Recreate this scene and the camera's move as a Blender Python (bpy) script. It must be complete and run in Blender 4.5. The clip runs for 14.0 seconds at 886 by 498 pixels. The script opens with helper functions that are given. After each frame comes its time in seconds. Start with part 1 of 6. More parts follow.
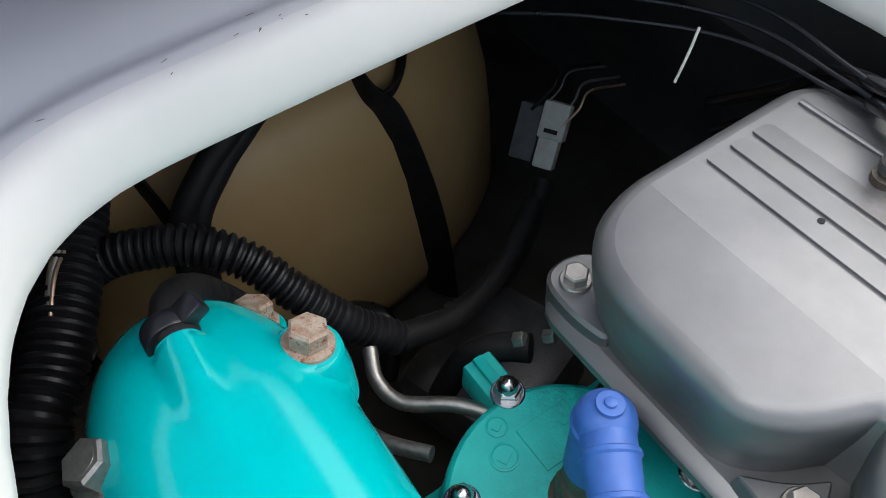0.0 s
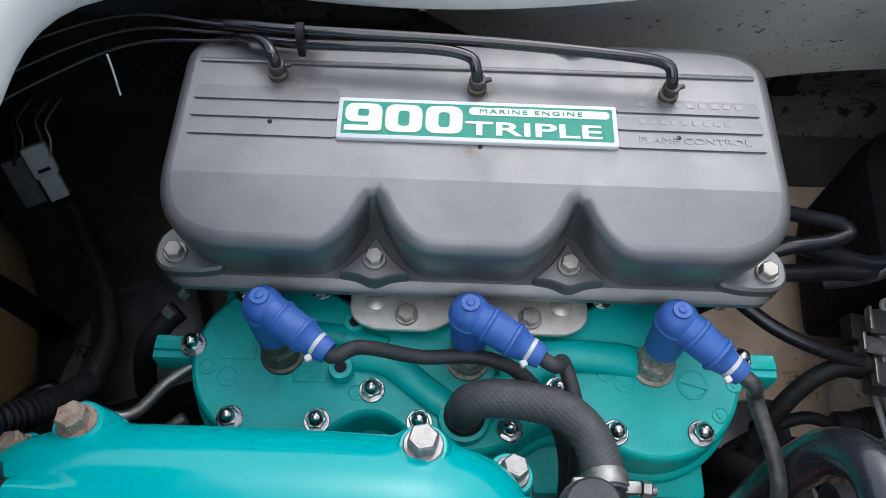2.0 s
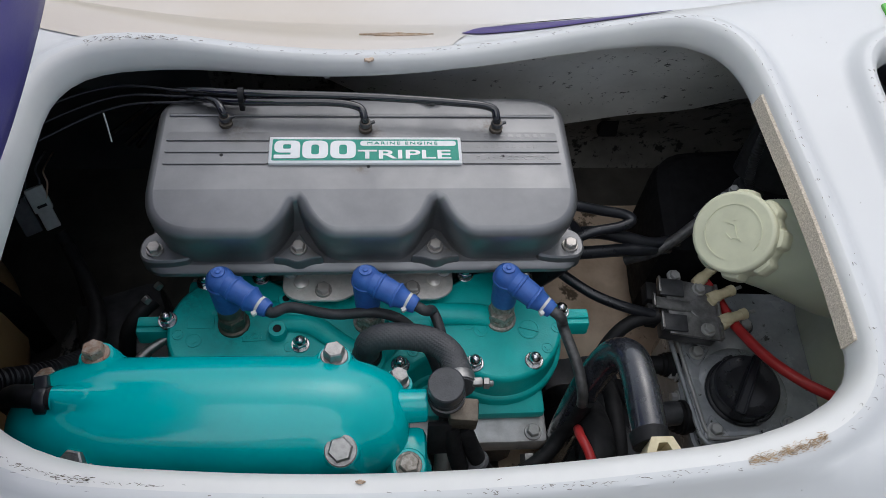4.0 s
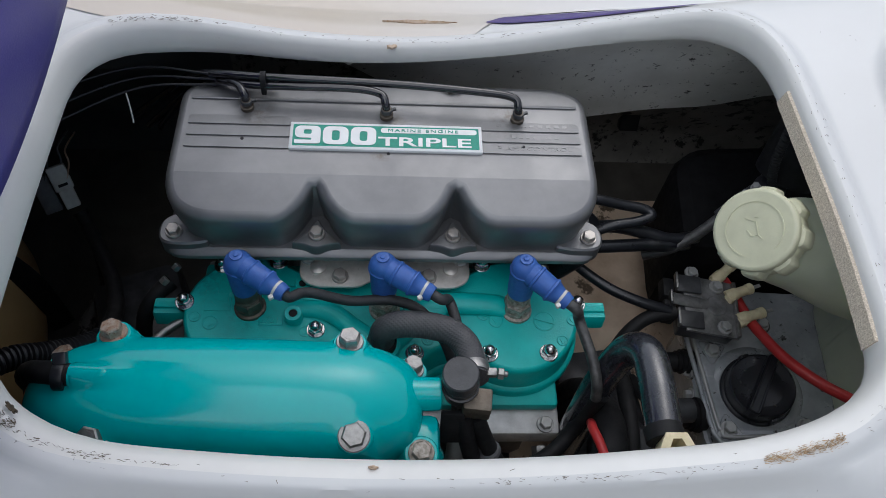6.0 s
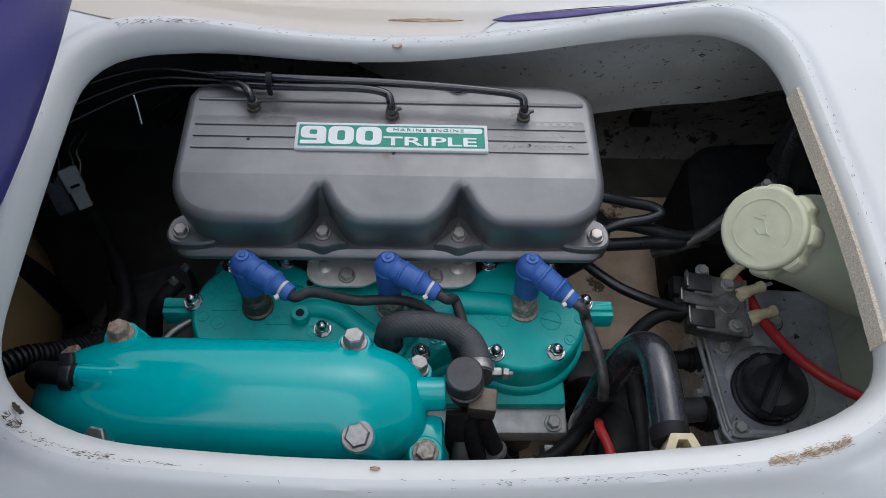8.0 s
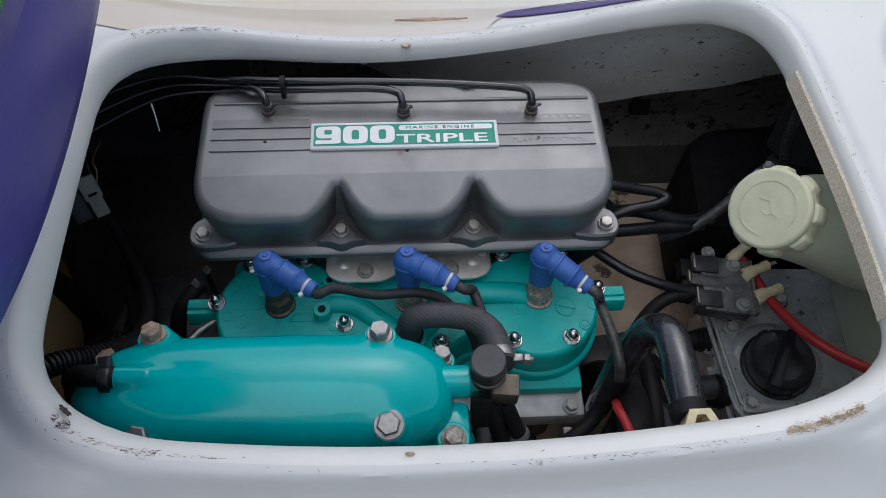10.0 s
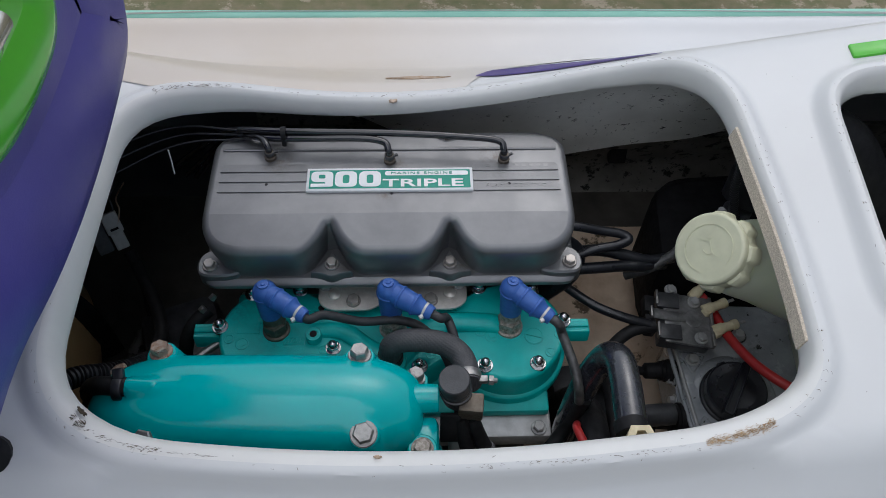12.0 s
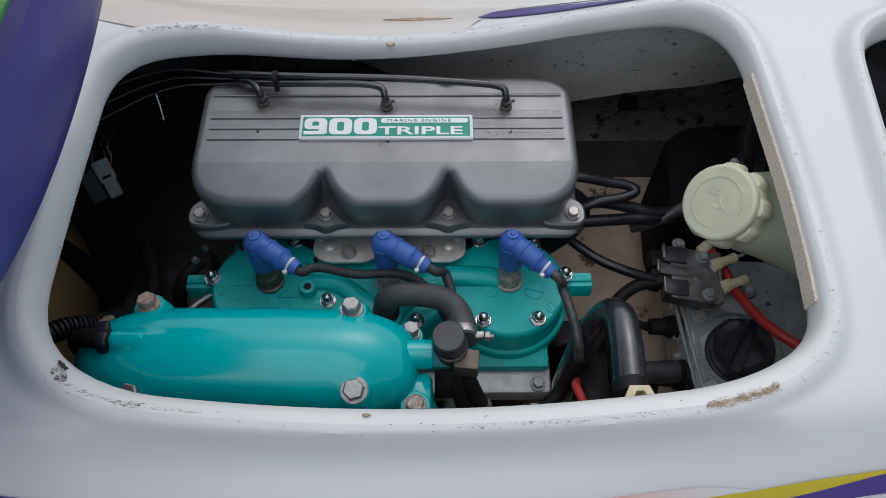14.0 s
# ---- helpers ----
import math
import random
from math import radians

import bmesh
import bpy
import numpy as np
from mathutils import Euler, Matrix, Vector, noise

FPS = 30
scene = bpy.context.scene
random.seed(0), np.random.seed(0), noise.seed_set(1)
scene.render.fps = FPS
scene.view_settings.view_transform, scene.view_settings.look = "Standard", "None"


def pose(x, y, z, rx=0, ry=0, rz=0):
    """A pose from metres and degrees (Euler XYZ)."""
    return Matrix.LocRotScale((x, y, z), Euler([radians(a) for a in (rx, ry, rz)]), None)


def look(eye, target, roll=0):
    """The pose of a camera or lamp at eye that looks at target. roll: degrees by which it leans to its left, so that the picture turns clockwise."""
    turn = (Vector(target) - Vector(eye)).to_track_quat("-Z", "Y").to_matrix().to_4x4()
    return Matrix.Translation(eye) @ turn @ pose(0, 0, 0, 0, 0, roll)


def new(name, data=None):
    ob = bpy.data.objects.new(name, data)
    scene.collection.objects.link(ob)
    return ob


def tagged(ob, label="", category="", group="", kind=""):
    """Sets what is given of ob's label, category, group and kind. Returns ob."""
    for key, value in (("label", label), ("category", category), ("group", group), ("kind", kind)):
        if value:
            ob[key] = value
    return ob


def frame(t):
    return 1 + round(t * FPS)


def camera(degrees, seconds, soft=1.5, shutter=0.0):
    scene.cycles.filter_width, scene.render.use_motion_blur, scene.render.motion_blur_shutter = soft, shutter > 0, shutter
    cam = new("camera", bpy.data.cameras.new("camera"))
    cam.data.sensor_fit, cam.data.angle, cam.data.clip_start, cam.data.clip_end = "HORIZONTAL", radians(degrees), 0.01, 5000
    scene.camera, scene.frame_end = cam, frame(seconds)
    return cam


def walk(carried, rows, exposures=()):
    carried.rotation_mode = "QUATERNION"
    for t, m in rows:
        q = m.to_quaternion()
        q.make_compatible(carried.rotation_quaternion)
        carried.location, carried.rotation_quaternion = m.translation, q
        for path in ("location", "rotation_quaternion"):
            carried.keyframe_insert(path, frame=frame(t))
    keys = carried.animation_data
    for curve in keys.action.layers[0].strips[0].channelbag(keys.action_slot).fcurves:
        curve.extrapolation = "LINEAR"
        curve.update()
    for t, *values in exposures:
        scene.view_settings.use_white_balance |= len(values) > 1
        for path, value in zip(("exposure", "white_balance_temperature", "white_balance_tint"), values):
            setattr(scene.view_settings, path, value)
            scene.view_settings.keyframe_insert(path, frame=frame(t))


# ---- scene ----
cam = camera(59.87, 14.0, soft=0.6)
PATH = [
    (0, (-0.0356, -0.0938, 0.2218), (-0.5481, 0.1964, -0.5235), -5.62),
    (0.5, (-0.0441, -0.0627, 0.2399), (-0.4806, 0.3100, -0.5171), -7.52),
    (1, (-0.0420, -0.0560, 0.2606), (-0.2976, 0.4295, -0.5149), -2.92),
    (1.5, (-0.0269, -0.0895, 0.2913), (-0.0950, 0.3732, -0.5356), 1.30),
    (2, (-0.0179, -0.1520, 0.3483), (-0.0123, 0.2875, -0.4939), 2.64),
    (2.5, (-0.0051, -0.2275, 0.3988), (0.0571, 0.2679, -0.4676), 5.90),
    (3, (-0.0036, -0.2715, 0.4653), (0.0789, 0.2144, -0.4048), 7.10),
    (3.2, (0.0032, -0.2889, 0.4741), (0.0899, 0.2455, -0.3666), 6.67),
    (5.3, (0.0051, -0.2929, 0.4752), (0.091, 0.2548, -0.3571), 7.91),
    (5.5, (0.0017, -0.2935, 0.4764), (0.083, 0.2527, -0.3574), 7.65),
    (6, (0.0015, -0.292, 0.4723), (0.0743, 0.2437, -0.369), 7.46),
    (6.5, (0.0089, -0.3027, 0.4853), (0.0699, 0.232, -0.3575), 6.41),
    (7, (0.0125, -0.2997, 0.4813), (0.0606, 0.2337, -0.3632), 5.48),
    (9.3, (0.0123, -0.2813, 0.4717), (0.0584, 0.2378, -0.3817), 4.22),
    (9.5, (0.0112, -0.283, 0.4734), (0.0544, 0.2329, -0.3822), 3.83),
    (10, (-0.006, -0.2986, 0.487), (0.0493, 0.2257, -0.3627), 3.46),
    (10.5, (0.0318, -0.3255, 0.513), (0.1146, 0.1952, -0.3368), 4.83),
    (11, (0.0448, -0.3735, 0.5453), (0.1, 0.1746, -0.2893), 4.84),
    (11.5, (0.0178, -0.3717, 0.5498), (0.0499, 0.1966, -0.2724), 3.35),
    (12, (0.0253, -0.3439, 0.5426), (0.0553, 0.2278, -0.2773), 1.79),
    (12.5, (0.0354, -0.3297, 0.5307), (0.0681, 0.2207, -0.3036), 1.89),
    (13, (0.0395, -0.3269, 0.5285), (0.0611, 0.203, -0.3193), 1.40),
    (13.5, (0.0407, -0.3269, 0.5247), (0.054, 0.1947, -0.3283), 0.87),
    (14, (0.041, -0.3284, 0.5257), (0.0501, 0.1863, -0.3316), 0.60),
]
walk(cam, [(t, look(eye, target, roll)) for t, eye, target, roll in PATH],
     [(0, 1.42, 6500, 9), (0.5, 1.02, 6550, 9), (1.0, 0.5, 6450, 9), (1.5, 0.55, 6150, 10), (2.0, 0.75, 6050, 10), (2.5, 0.86, 6050, 10), (3.0, 0.24, 6150, 10), (6.5, 0.12, 6050, 10), (9.5, 0.06, 6020, 10), (11.5, 0.0, 6050, 10), (14, 0.04, 6050, 10)])


# ---- world, sun, exposure ----
world = bpy.data.worlds.new("overcast_sky")
scene.world = world
world.use_nodes = True
wn = world.node_tree.nodes
sky = wn.new("ShaderNodeTexSky")
sky.sky_type = "NISHITA"
sky.sun_disc = False
sky.sun_elevation = radians(52)
sky.sun_rotation = radians(15)
sky.dust_density = 3.0
sky.air_density = 1.0
wn["Background"].inputs["Strength"].default_value = 0.13
cloud = wn.new("ShaderNodeHueSaturation")
cloud.inputs["Saturation"].default_value = 0.45
world.node_tree.links.new(sky.outputs["Color"], cloud.inputs["Color"])
world.node_tree.links.new(cloud.outputs["Color"], wn["Background"].inputs["Color"])
sun_data = bpy.data.lights.new("sun", "SUN")
sun_data.energy = 1.0
sun_data.angle = radians(60)
sun_data.color = (1.0, 0.98, 0.96)
sun = new("sun", sun_data)
sun.matrix_world = look((-0.7, -0.8, 3.2), (0, 0, 0))


# ---- materials ----
def nodes_of(name):
    m = bpy.data.materials.new(name)
    m.use_nodes = True
    t = m.node_tree
    return m, t, t.nodes["Principled BSDF"]


def noise_node(t, scale, detail=4.0, rough=0.6, stretch=(1, 1, 1)):
    co = t.nodes.new("ShaderNodeTexCoord")
    mp = t.nodes.new("ShaderNodeMapping")
    mp.inputs["Scale"].default_value = stretch
    t.links.new(co.outputs["Object"], mp.inputs["Vector"])
    n = t.nodes.new("ShaderNodeTexNoise")
    n.inputs["Scale"].default_value = scale
    n.inputs["Detail"].default_value = detail
    n.inputs["Roughness"].default_value = rough
    t.links.new(mp.outputs["Vector"], n.inputs["Vector"])
    return n


def ramp_node(t, src, a, b, lo, hi):
    r = t.nodes.new("ShaderNodeValToRGB")
    r.color_ramp.elements[0].position, r.color_ramp.elements[0].color = lo, (*a, 1)
    r.color_ramp.elements[1].position, r.color_ramp.elements[1].color = hi, (*b, 1)
    t.links.new(src, r.inputs["Fac"])
    return r


def mixed(t, fac, a, b):
    m = t.nodes.new("ShaderNodeMix")
    m.data_type = "RGBA"
    t.links.new(fac, m.inputs["Factor"])
    for socket, v in ((m.inputs[6], a), (m.inputs[7], b)):
        if isinstance(v, tuple):
            socket.default_value = (*v, 1)
        else:
            t.links.new(v, socket)
    return m.outputs[2]


def surface(name, col, col2=None, rough=0.5, metal=0.0, scale=40.0, bump=0.15, fine=900.0, spots=None,
            spot_scale=60.0, spot_at=0.66, coat=0.0, spec=0.5, stretch=(1, 1, 1), rough2=None):
    """A worn surface: two tones in broad patches, stains with their own outline, fine relief."""
    m, t, p = nodes_of(name)
    broad = noise_node(t, scale, 5.0, 0.6, stretch)
    c = ramp_node(t, broad.outputs["Fac"], col, col2 or tuple(v * 0.8 for v in col), 0.35, 0.68).outputs["Color"]
    if spots:
        sp = noise_node(t, spot_scale, 8.0, 0.72)
        mask = ramp_node(t, sp.outputs["Fac"], (0, 0, 0), (1, 1, 1), spot_at, spot_at + 0.05)
        c = mixed(t, mask.outputs["Color"], c, spots)
    t.links.new(c, p.inputs["Base Color"])
    p.inputs["Metallic"].default_value = metal
    rr = ramp_node(t, noise_node(t, scale * 2.3, 4.0).outputs["Fac"], (rough,) * 3, ((rough2 or min(1, rough * 1.35)),) * 3, 0.35, 0.7)
    t.links.new(rr.outputs["Color"], p.inputs["Roughness"])
    p.inputs["Coat Weight"].default_value = coat
    p.inputs["Coat Roughness"].default_value = 0.08
    p.inputs["Specular IOR Level"].default_value = spec
    if bump:
        b = t.nodes.new("ShaderNodeBump")
        b.inputs["Strength"].default_value = bump
        b.inputs["Distance"].default_value = 0.0006
        t.links.new(noise_node(t, fine, 3.0).outputs["Fac"], b.inputs["Height"])
        t.links.new(b.outputs["Normal"], p.inputs["Normal"])
    return m


GELCOAT = surface("white_gelcoat", (0.665, 0.67, 0.66), (0.635, 0.635, 0.622), 0.28, rough2=0.33, scale=6, bump=0.02, fine=60)
# lip white is lifted and warmed for bounce light; the tan spots are stains
LIPWHITE = surface("warm_bounce_white_lip", (0.74, 0.732, 0.70), (0.67, 0.665, 0.64), 0.36, rough2=0.45, scale=14, bump=0.06, fine=220, spots=(0.46, 0.43, 0.36), spot_scale=120, spot_at=0.70)
COAMING = surface("dirty_coaming", (0.80, 0.79, 0.75), (0.60, 0.59, 0.55), 0.55, scale=12, bump=0.25, fine=300, spots=(0.03, 0.03, 0.027), spot_scale=120, spot_at=0.60)
LINER = surface("liner", (0.50, 0.46, 0.39), (0.25, 0.23, 0.19), 0.55, scale=12, bump=0.25, fine=300, spots=(0.035, 0.035, 0.03), spot_scale=110, spot_at=0.575)
BILGE = surface("bilge", (0.80, 0.64, 0.48), (0.48, 0.34, 0.23), 0.6, scale=16, bump=0.4, fine=160, spots=(0.11, 0.075, 0.045), spot_scale=22, spot_at=0.585)
CAST = surface("cast_aluminium", (0.235, 0.236, 0.238), (0.182, 0.183, 0.187), 0.35, metal=0.6, scale=22, bump=0.07, fine=1300, spots=(0.16, 0.15, 0.13), spot_scale=160, spot_at=0.74)
BAREAL = surface("bright_bare_aluminium", (0.62, 0.62, 0.61), (0.42, 0.42, 0.41), 0.36, metal=0.4, scale=60, bump=0.2, fine=1200, spots=(0.10, 0.09, 0.08), spot_scale=150, spot_at=0.66)
CASTD = surface("raw_aluminium", (0.44, 0.44, 0.43), (0.30, 0.30, 0.29), 0.45, metal=0.3, scale=60, bump=0.25, fine=1200, spots=(0.12, 0.11, 0.1), spot_scale=180, spot_at=0.68)
TEAL = surface("teal_gloss_paint", (0.0, 0.41, 0.415), (0.0, 0.37, 0.378), 0.11, rough2=0.15, scale=25, bump=0.07, fine=320, coat=0.15, spec=0.42, spots=(0.0, 0.24, 0.26), spot_scale=210, spot_at=0.77)
TEALM = surface("teal_matt_paint", (0.010, 0.50, 0.465), (0.006, 0.40, 0.375), 0.36, scale=45, bump=0.35, fine=700, spots=(0.012, 0.07, 0.06), spot_scale=330, spot_at=0.675)
STEEL = surface("zinc_steel", (0.38, 0.37, 0.355), (0.26, 0.255, 0.245), 0.38, metal=0.9, scale=300, bump=0.1, fine=2500)
CHROME = surface("chrome", (0.60, 0.60, 0.60), (0.50, 0.50, 0.50), 0.2, metal=1.0, scale=200, bump=0.0)
PLATE = surface("stainless_plate", (0.50, 0.47, 0.435), (0.38, 0.355, 0.33), 0.36, metal=0.85, scale=120, bump=0.1, spots=(0.22, 0.17, 0.13), spot_scale=300, spot_at=0.68)
RUST = surface("rusty_bolt", (0.42, 0.36, 0.30), (0.28, 0.17, 0.11), 0.55, metal=0.35, scale=260, bump=0.5, fine=1800, spots=(0.22, 0.08, 0.04), spot_scale=330, spot_at=0.56)
RUBBER = surface("black_rubber", (0.009, 0.009, 0.010), (0.017, 0.017, 0.018), 0.5, scale=80, bump=0.2, fine=1300, spec=0.22)
HOSE = surface("ribbed_hose_rubber", (0.026, 0.027, 0.030), (0.042, 0.042, 0.044), 0.5, scale=120, bump=0.45, fine=950, spots=(0.16, 0.16, 0.16), spot_scale=240, spot_at=0.75)
GLOSSBLK = surface("gloss_black", (0.008, 0.009, 0.012), (0.014, 0.015, 0.019), 0.27, scale=60, bump=0.05)
DIRTYBLK = surface("dusty_black", (0.026, 0.027, 0.030), (0.065, 0.066, 0.07), 0.30, scale=70, bump=0.3, fine=800)
BLUE = surface("blue_silicone", (0.046, 0.135, 0.44), (0.035, 0.105, 0.37), 0.42, scale=160, bump=0.15, fine=1200, spots=(0.02, 0.04, 0.16), spot_scale=350, spot_at=0.72)
CREAM = surface("cream_plastic", (0.60, 0.595, 0.42), (0.53, 0.525, 0.37), 0.45, scale=60, bump=0.12, fine=900)
TANK = surface("milky_tank_plastic", (0.68, 0.715, 0.54), (0.58, 0.62, 0.46), 0.38, scale=14, bump=0.1, fine=200, spots=(0.22, 0.24, 0.18), spot_scale=45, spot_at=0.71)
FUEL = surface("tan_fuel_tank", (0.50, 0.345, 0.16), (0.42, 0.28, 0.12), 0.42, scale=9, bump=0.1, fine=150, spots=(0.10, 0.065, 0.03), spot_scale=55, spot_at=0.70)
NYLON = surface("nylon", (0.72, 0.64, 0.42), (0.62, 0.53, 0.33), 0.5, scale=200, bump=0.2)
WHITEP = surface("white_plastic", (0.66, 0.66, 0.62), (0.54, 0.54, 0.5), 0.45, scale=120, bump=0.1)
GREYP = surface("grey_plastic", (0.13, 0.13, 0.137), (0.09, 0.09, 0.095), 0.5, scale=120, bump=0.1)
RED = surface("red_cable", (0.52, 0.035, 0.035), (0.42, 0.025, 0.025), 0.35, scale=90, bump=0.05)
VINYL = surface("purple_vinyl", (0.076, 0.064, 0.32), (0.062, 0.053, 0.265), 0.36, scale=12, bump=0.22, fine=900)
GREEN = surface("green_plastic", (0.085, 0.50, 0.022), (0.075, 0.45, 0.020), 0.20, scale=10, bump=0.02, coat=0.3)
MINT = surface("mint_edge", (0.32, 0.62, 0.50), (0.26, 0.55, 0.44), 0.45, scale=15, bump=0.1)
PURPLE = surface("purple_stripe", (0.075, 0.045, 0.25), (0.06, 0.036, 0.2), 0.28, scale=12, bump=0.05)
YELLOW = surface("yellow_stripe", (0.58, 0.46, 0.02), (0.5, 0.39, 0.02), 0.3, scale=12, bump=0.05)
REDST = surface("red_graphic", (0.60, 0.025, 0.045), (0.5, 0.02, 0.035), 0.3, scale=12, bump=0.05)


def bleached(name, bright, dull, gone, x0, x1):
    """Stripe paint that the sun has bleached away along its length."""
    m = surface(name, bright, dull, 0.3, scale=9, bump=0.05)
    t = m.node_tree
    p = t.nodes["Principled BSDF"]
    old = p.inputs["Base Color"].links[0].from_socket
    co, sx, mr = t.nodes.new("ShaderNodeTexCoord"), t.nodes.new("ShaderNodeSeparateXYZ"), t.nodes.new("ShaderNodeMapRange")
    t.links.new(co.outputs["Object"], sx.inputs["Vector"])
    t.links.new(sx.outputs["X"], mr.inputs["Value"])
    mr.inputs["From Min"].default_value, mr.inputs["From Max"].default_value = x0, x1
    t.links.new(mixed(t, mr.outputs["Result"], old, gone), p.inputs["Base Color"])
    return m


ORANGE = bleached("faded_orange_stripe", (0.68, 0.17, 0.045), (0.64, 0.22, 0.08), (0.655, 0.645, 0.635), 0.085, 0.215)
BEIGE = bleached("faded_beige_paint", (0.605, 0.535, 0.455), (0.625, 0.56, 0.49), (0.655, 0.655, 0.65), -0.05, 0.30)
FOAM = surface("beige_foam_strip", (0.78, 0.69, 0.56), (0.46, 0.38, 0.29), 0.9, scale=900, bump=1.0, fine=800)
STRAW = surface("straw_debris", (0.55, 0.38, 0.20), (0.22, 0.14, 0.07), 0.8, scale=400, bump=0.3)
SOIL = surface("dark_scuff", (0.06, 0.05, 0.035), (0.16, 0.12, 0.07), 0.85, scale=300, bump=0.3)
PLGREEN = surface("plate_green", (0.0, 0.30, 0.205), (0.0, 0.235, 0.16), 0.35, scale=900, bump=0.3, fine=1500)
PLWHITE = surface("plate_white", (0.82, 0.83, 0.82), (0.77, 0.78, 0.77), 0.3, scale=90, bump=0.03)
BRASS = surface("dull_brass", (0.17, 0.145, 0.115), (0.11, 0.092, 0.073), 0.45, metal=0.7, scale=200, bump=0.3)
PLUGM = surface("stained_plug_metal", (0.46, 0.42, 0.37), (0.17, 0.145, 0.115), 0.45, metal=0.35, scale=330, bump=0.4, fine=1600)
SLEEVE = surface("dusty_sleeve", (0.024, 0.024, 0.025), (0.085, 0.084, 0.081), 0.36, scale=160, bump=0.4, fine=1200)
DRYDIRT = surface("dried_dirt", (0.46, 0.32, 0.20), (0.62, 0.50, 0.40), 0.9, scale=260, bump=0.5)
CASEGREY = surface("dusty_case_enamel", (0.23, 0.245, 0.255), (0.38, 0.395, 0.41), 0.14, rough2=0.32, scale=26, bump=0.22, fine=500, coat=1.0, spots=(0.012, 0.012, 0.012), spot_scale=95, spot_at=0.61)
ELBOW = surface("shiny_hose_rubber", (0.012, 0.013, 0.018), (0.022, 0.024, 0.030), 0.22, scale=60, bump=0.08, coat=0.5, spec=0.8, spots=(0.10, 0.10, 0.10), spot_scale=260, spot_at=0.74)
REGMETAL = surface("worn_black_metal", (0.30, 0.298, 0.295), (0.10, 0.10, 0.102), 0.30, metal=0.5, scale=70, bump=0.25, fine=1200, spots=(0.34, 0.33, 0.32), spot_scale=170, spot_at=0.70)
# near-black liner tone: shade under the deck put into the colour
WALLSHADE = surface("shade_dark_liner", (0.065, 0.067, 0.072), (0.10, 0.10, 0.10), 0.6, scale=16, bump=0.3, fine=260, spots=(0.13, 0.13, 0.125), spot_scale=60, spot_at=0.68)
BRACKET = surface("bright_bracket_steel", (0.74, 0.70, 0.65), (0.60, 0.56, 0.51), 0.38, metal=0.55, scale=150, bump=0.15, fine=1500, spots=(0.32, 0.25, 0.19), spot_scale=260, spot_at=0.66)
LOOM = surface("loom_plastic", (0.010, 0.010, 0.012), (0.018, 0.018, 0.021), 0.36, scale=90, bump=0.1, fine=900, spec=0.35)
TUBEBLK = surface("glossy_tube", (0.010, 0.010, 0.013), (0.016, 0.016, 0.019), 0.09, coat=0.5, scale=60, bump=0.04)
COPPER = surface("bare_copper", (0.55, 0.36, 0.24), (0.62, 0.50, 0.40), 0.4, metal=0.7, scale=300, bump=0.1)
BILGESHADE = surface("shade_dark_bilge", (0.05, 0.046, 0.04), (0.11, 0.10, 0.085), 0.4, scale=18, bump=0.3, fine=200)
GRIMY = surface("grimy_fibreglass", (0.26, 0.245, 0.22), (0.10, 0.094, 0.084), 0.55, scale=10, bump=0.3, fine=260, spots=(0.018, 0.018, 0.016), spot_scale=60, spot_at=0.54)
MATBLK = surface("matt_black_plastic", (0.005, 0.005, 0.006), (0.010, 0.010, 0.011), 0.6, scale=70, bump=0.1, fine=700, spec=0.10)
GRASS = surface("dry_grass_ground", (0.20, 0.17, 0.10), (0.12, 0.13, 0.06), 0.9, scale=25, bump=1.0, fine=140, spots=(0.34, 0.29, 0.21), spot_scale=12, spot_at=0.55)


def milky(material):
    """Lets light soak into a translucent plastic."""
    p = material.node_tree.nodes["Principled BSDF"]
    p.inputs["Subsurface Weight"].default_value = 0.45
    p.inputs["Subsurface Radius"].default_value = (0.020, 0.022, 0.014)
    p.inputs["Subsurface Scale"].default_value = 1.0


milky(TANK)


def weave(material, pitch):
    """Adds the crossed cords of a braided hose to a surface's relief."""
    t = material.node_tree
    bump = [n for n in t.nodes if n.type == "BUMP"][0]
    co = t.nodes.new("ShaderNodeTexCoord")
    total = None
    for turn in ((0, 0, 0.8), (0, 0, -0.8)):
        mp = t.nodes.new("ShaderNodeMapping")
        mp.inputs["Rotation"].default_value = turn
        t.links.new(co.outputs["Object"], mp.inputs["Vector"])
        w = t.nodes.new("ShaderNodeTexWave")
        w.inputs["Scale"].default_value = 0.314 / pitch
        t.links.new(mp.outputs["Vector"], w.inputs["Vector"])
        if total:
            k = t.nodes.new("ShaderNodeMath")
            k.operation = "MULTIPLY"
            t.links.new(total, k.inputs[0])
            t.links.new(w.outputs["Fac"], k.inputs[1])
            total = k.outputs[0]
        else:
            total = w.outputs["Fac"]
    t.links.new(total, bump.inputs["Height"])
    bump.inputs["Strength"].default_value = 0.35


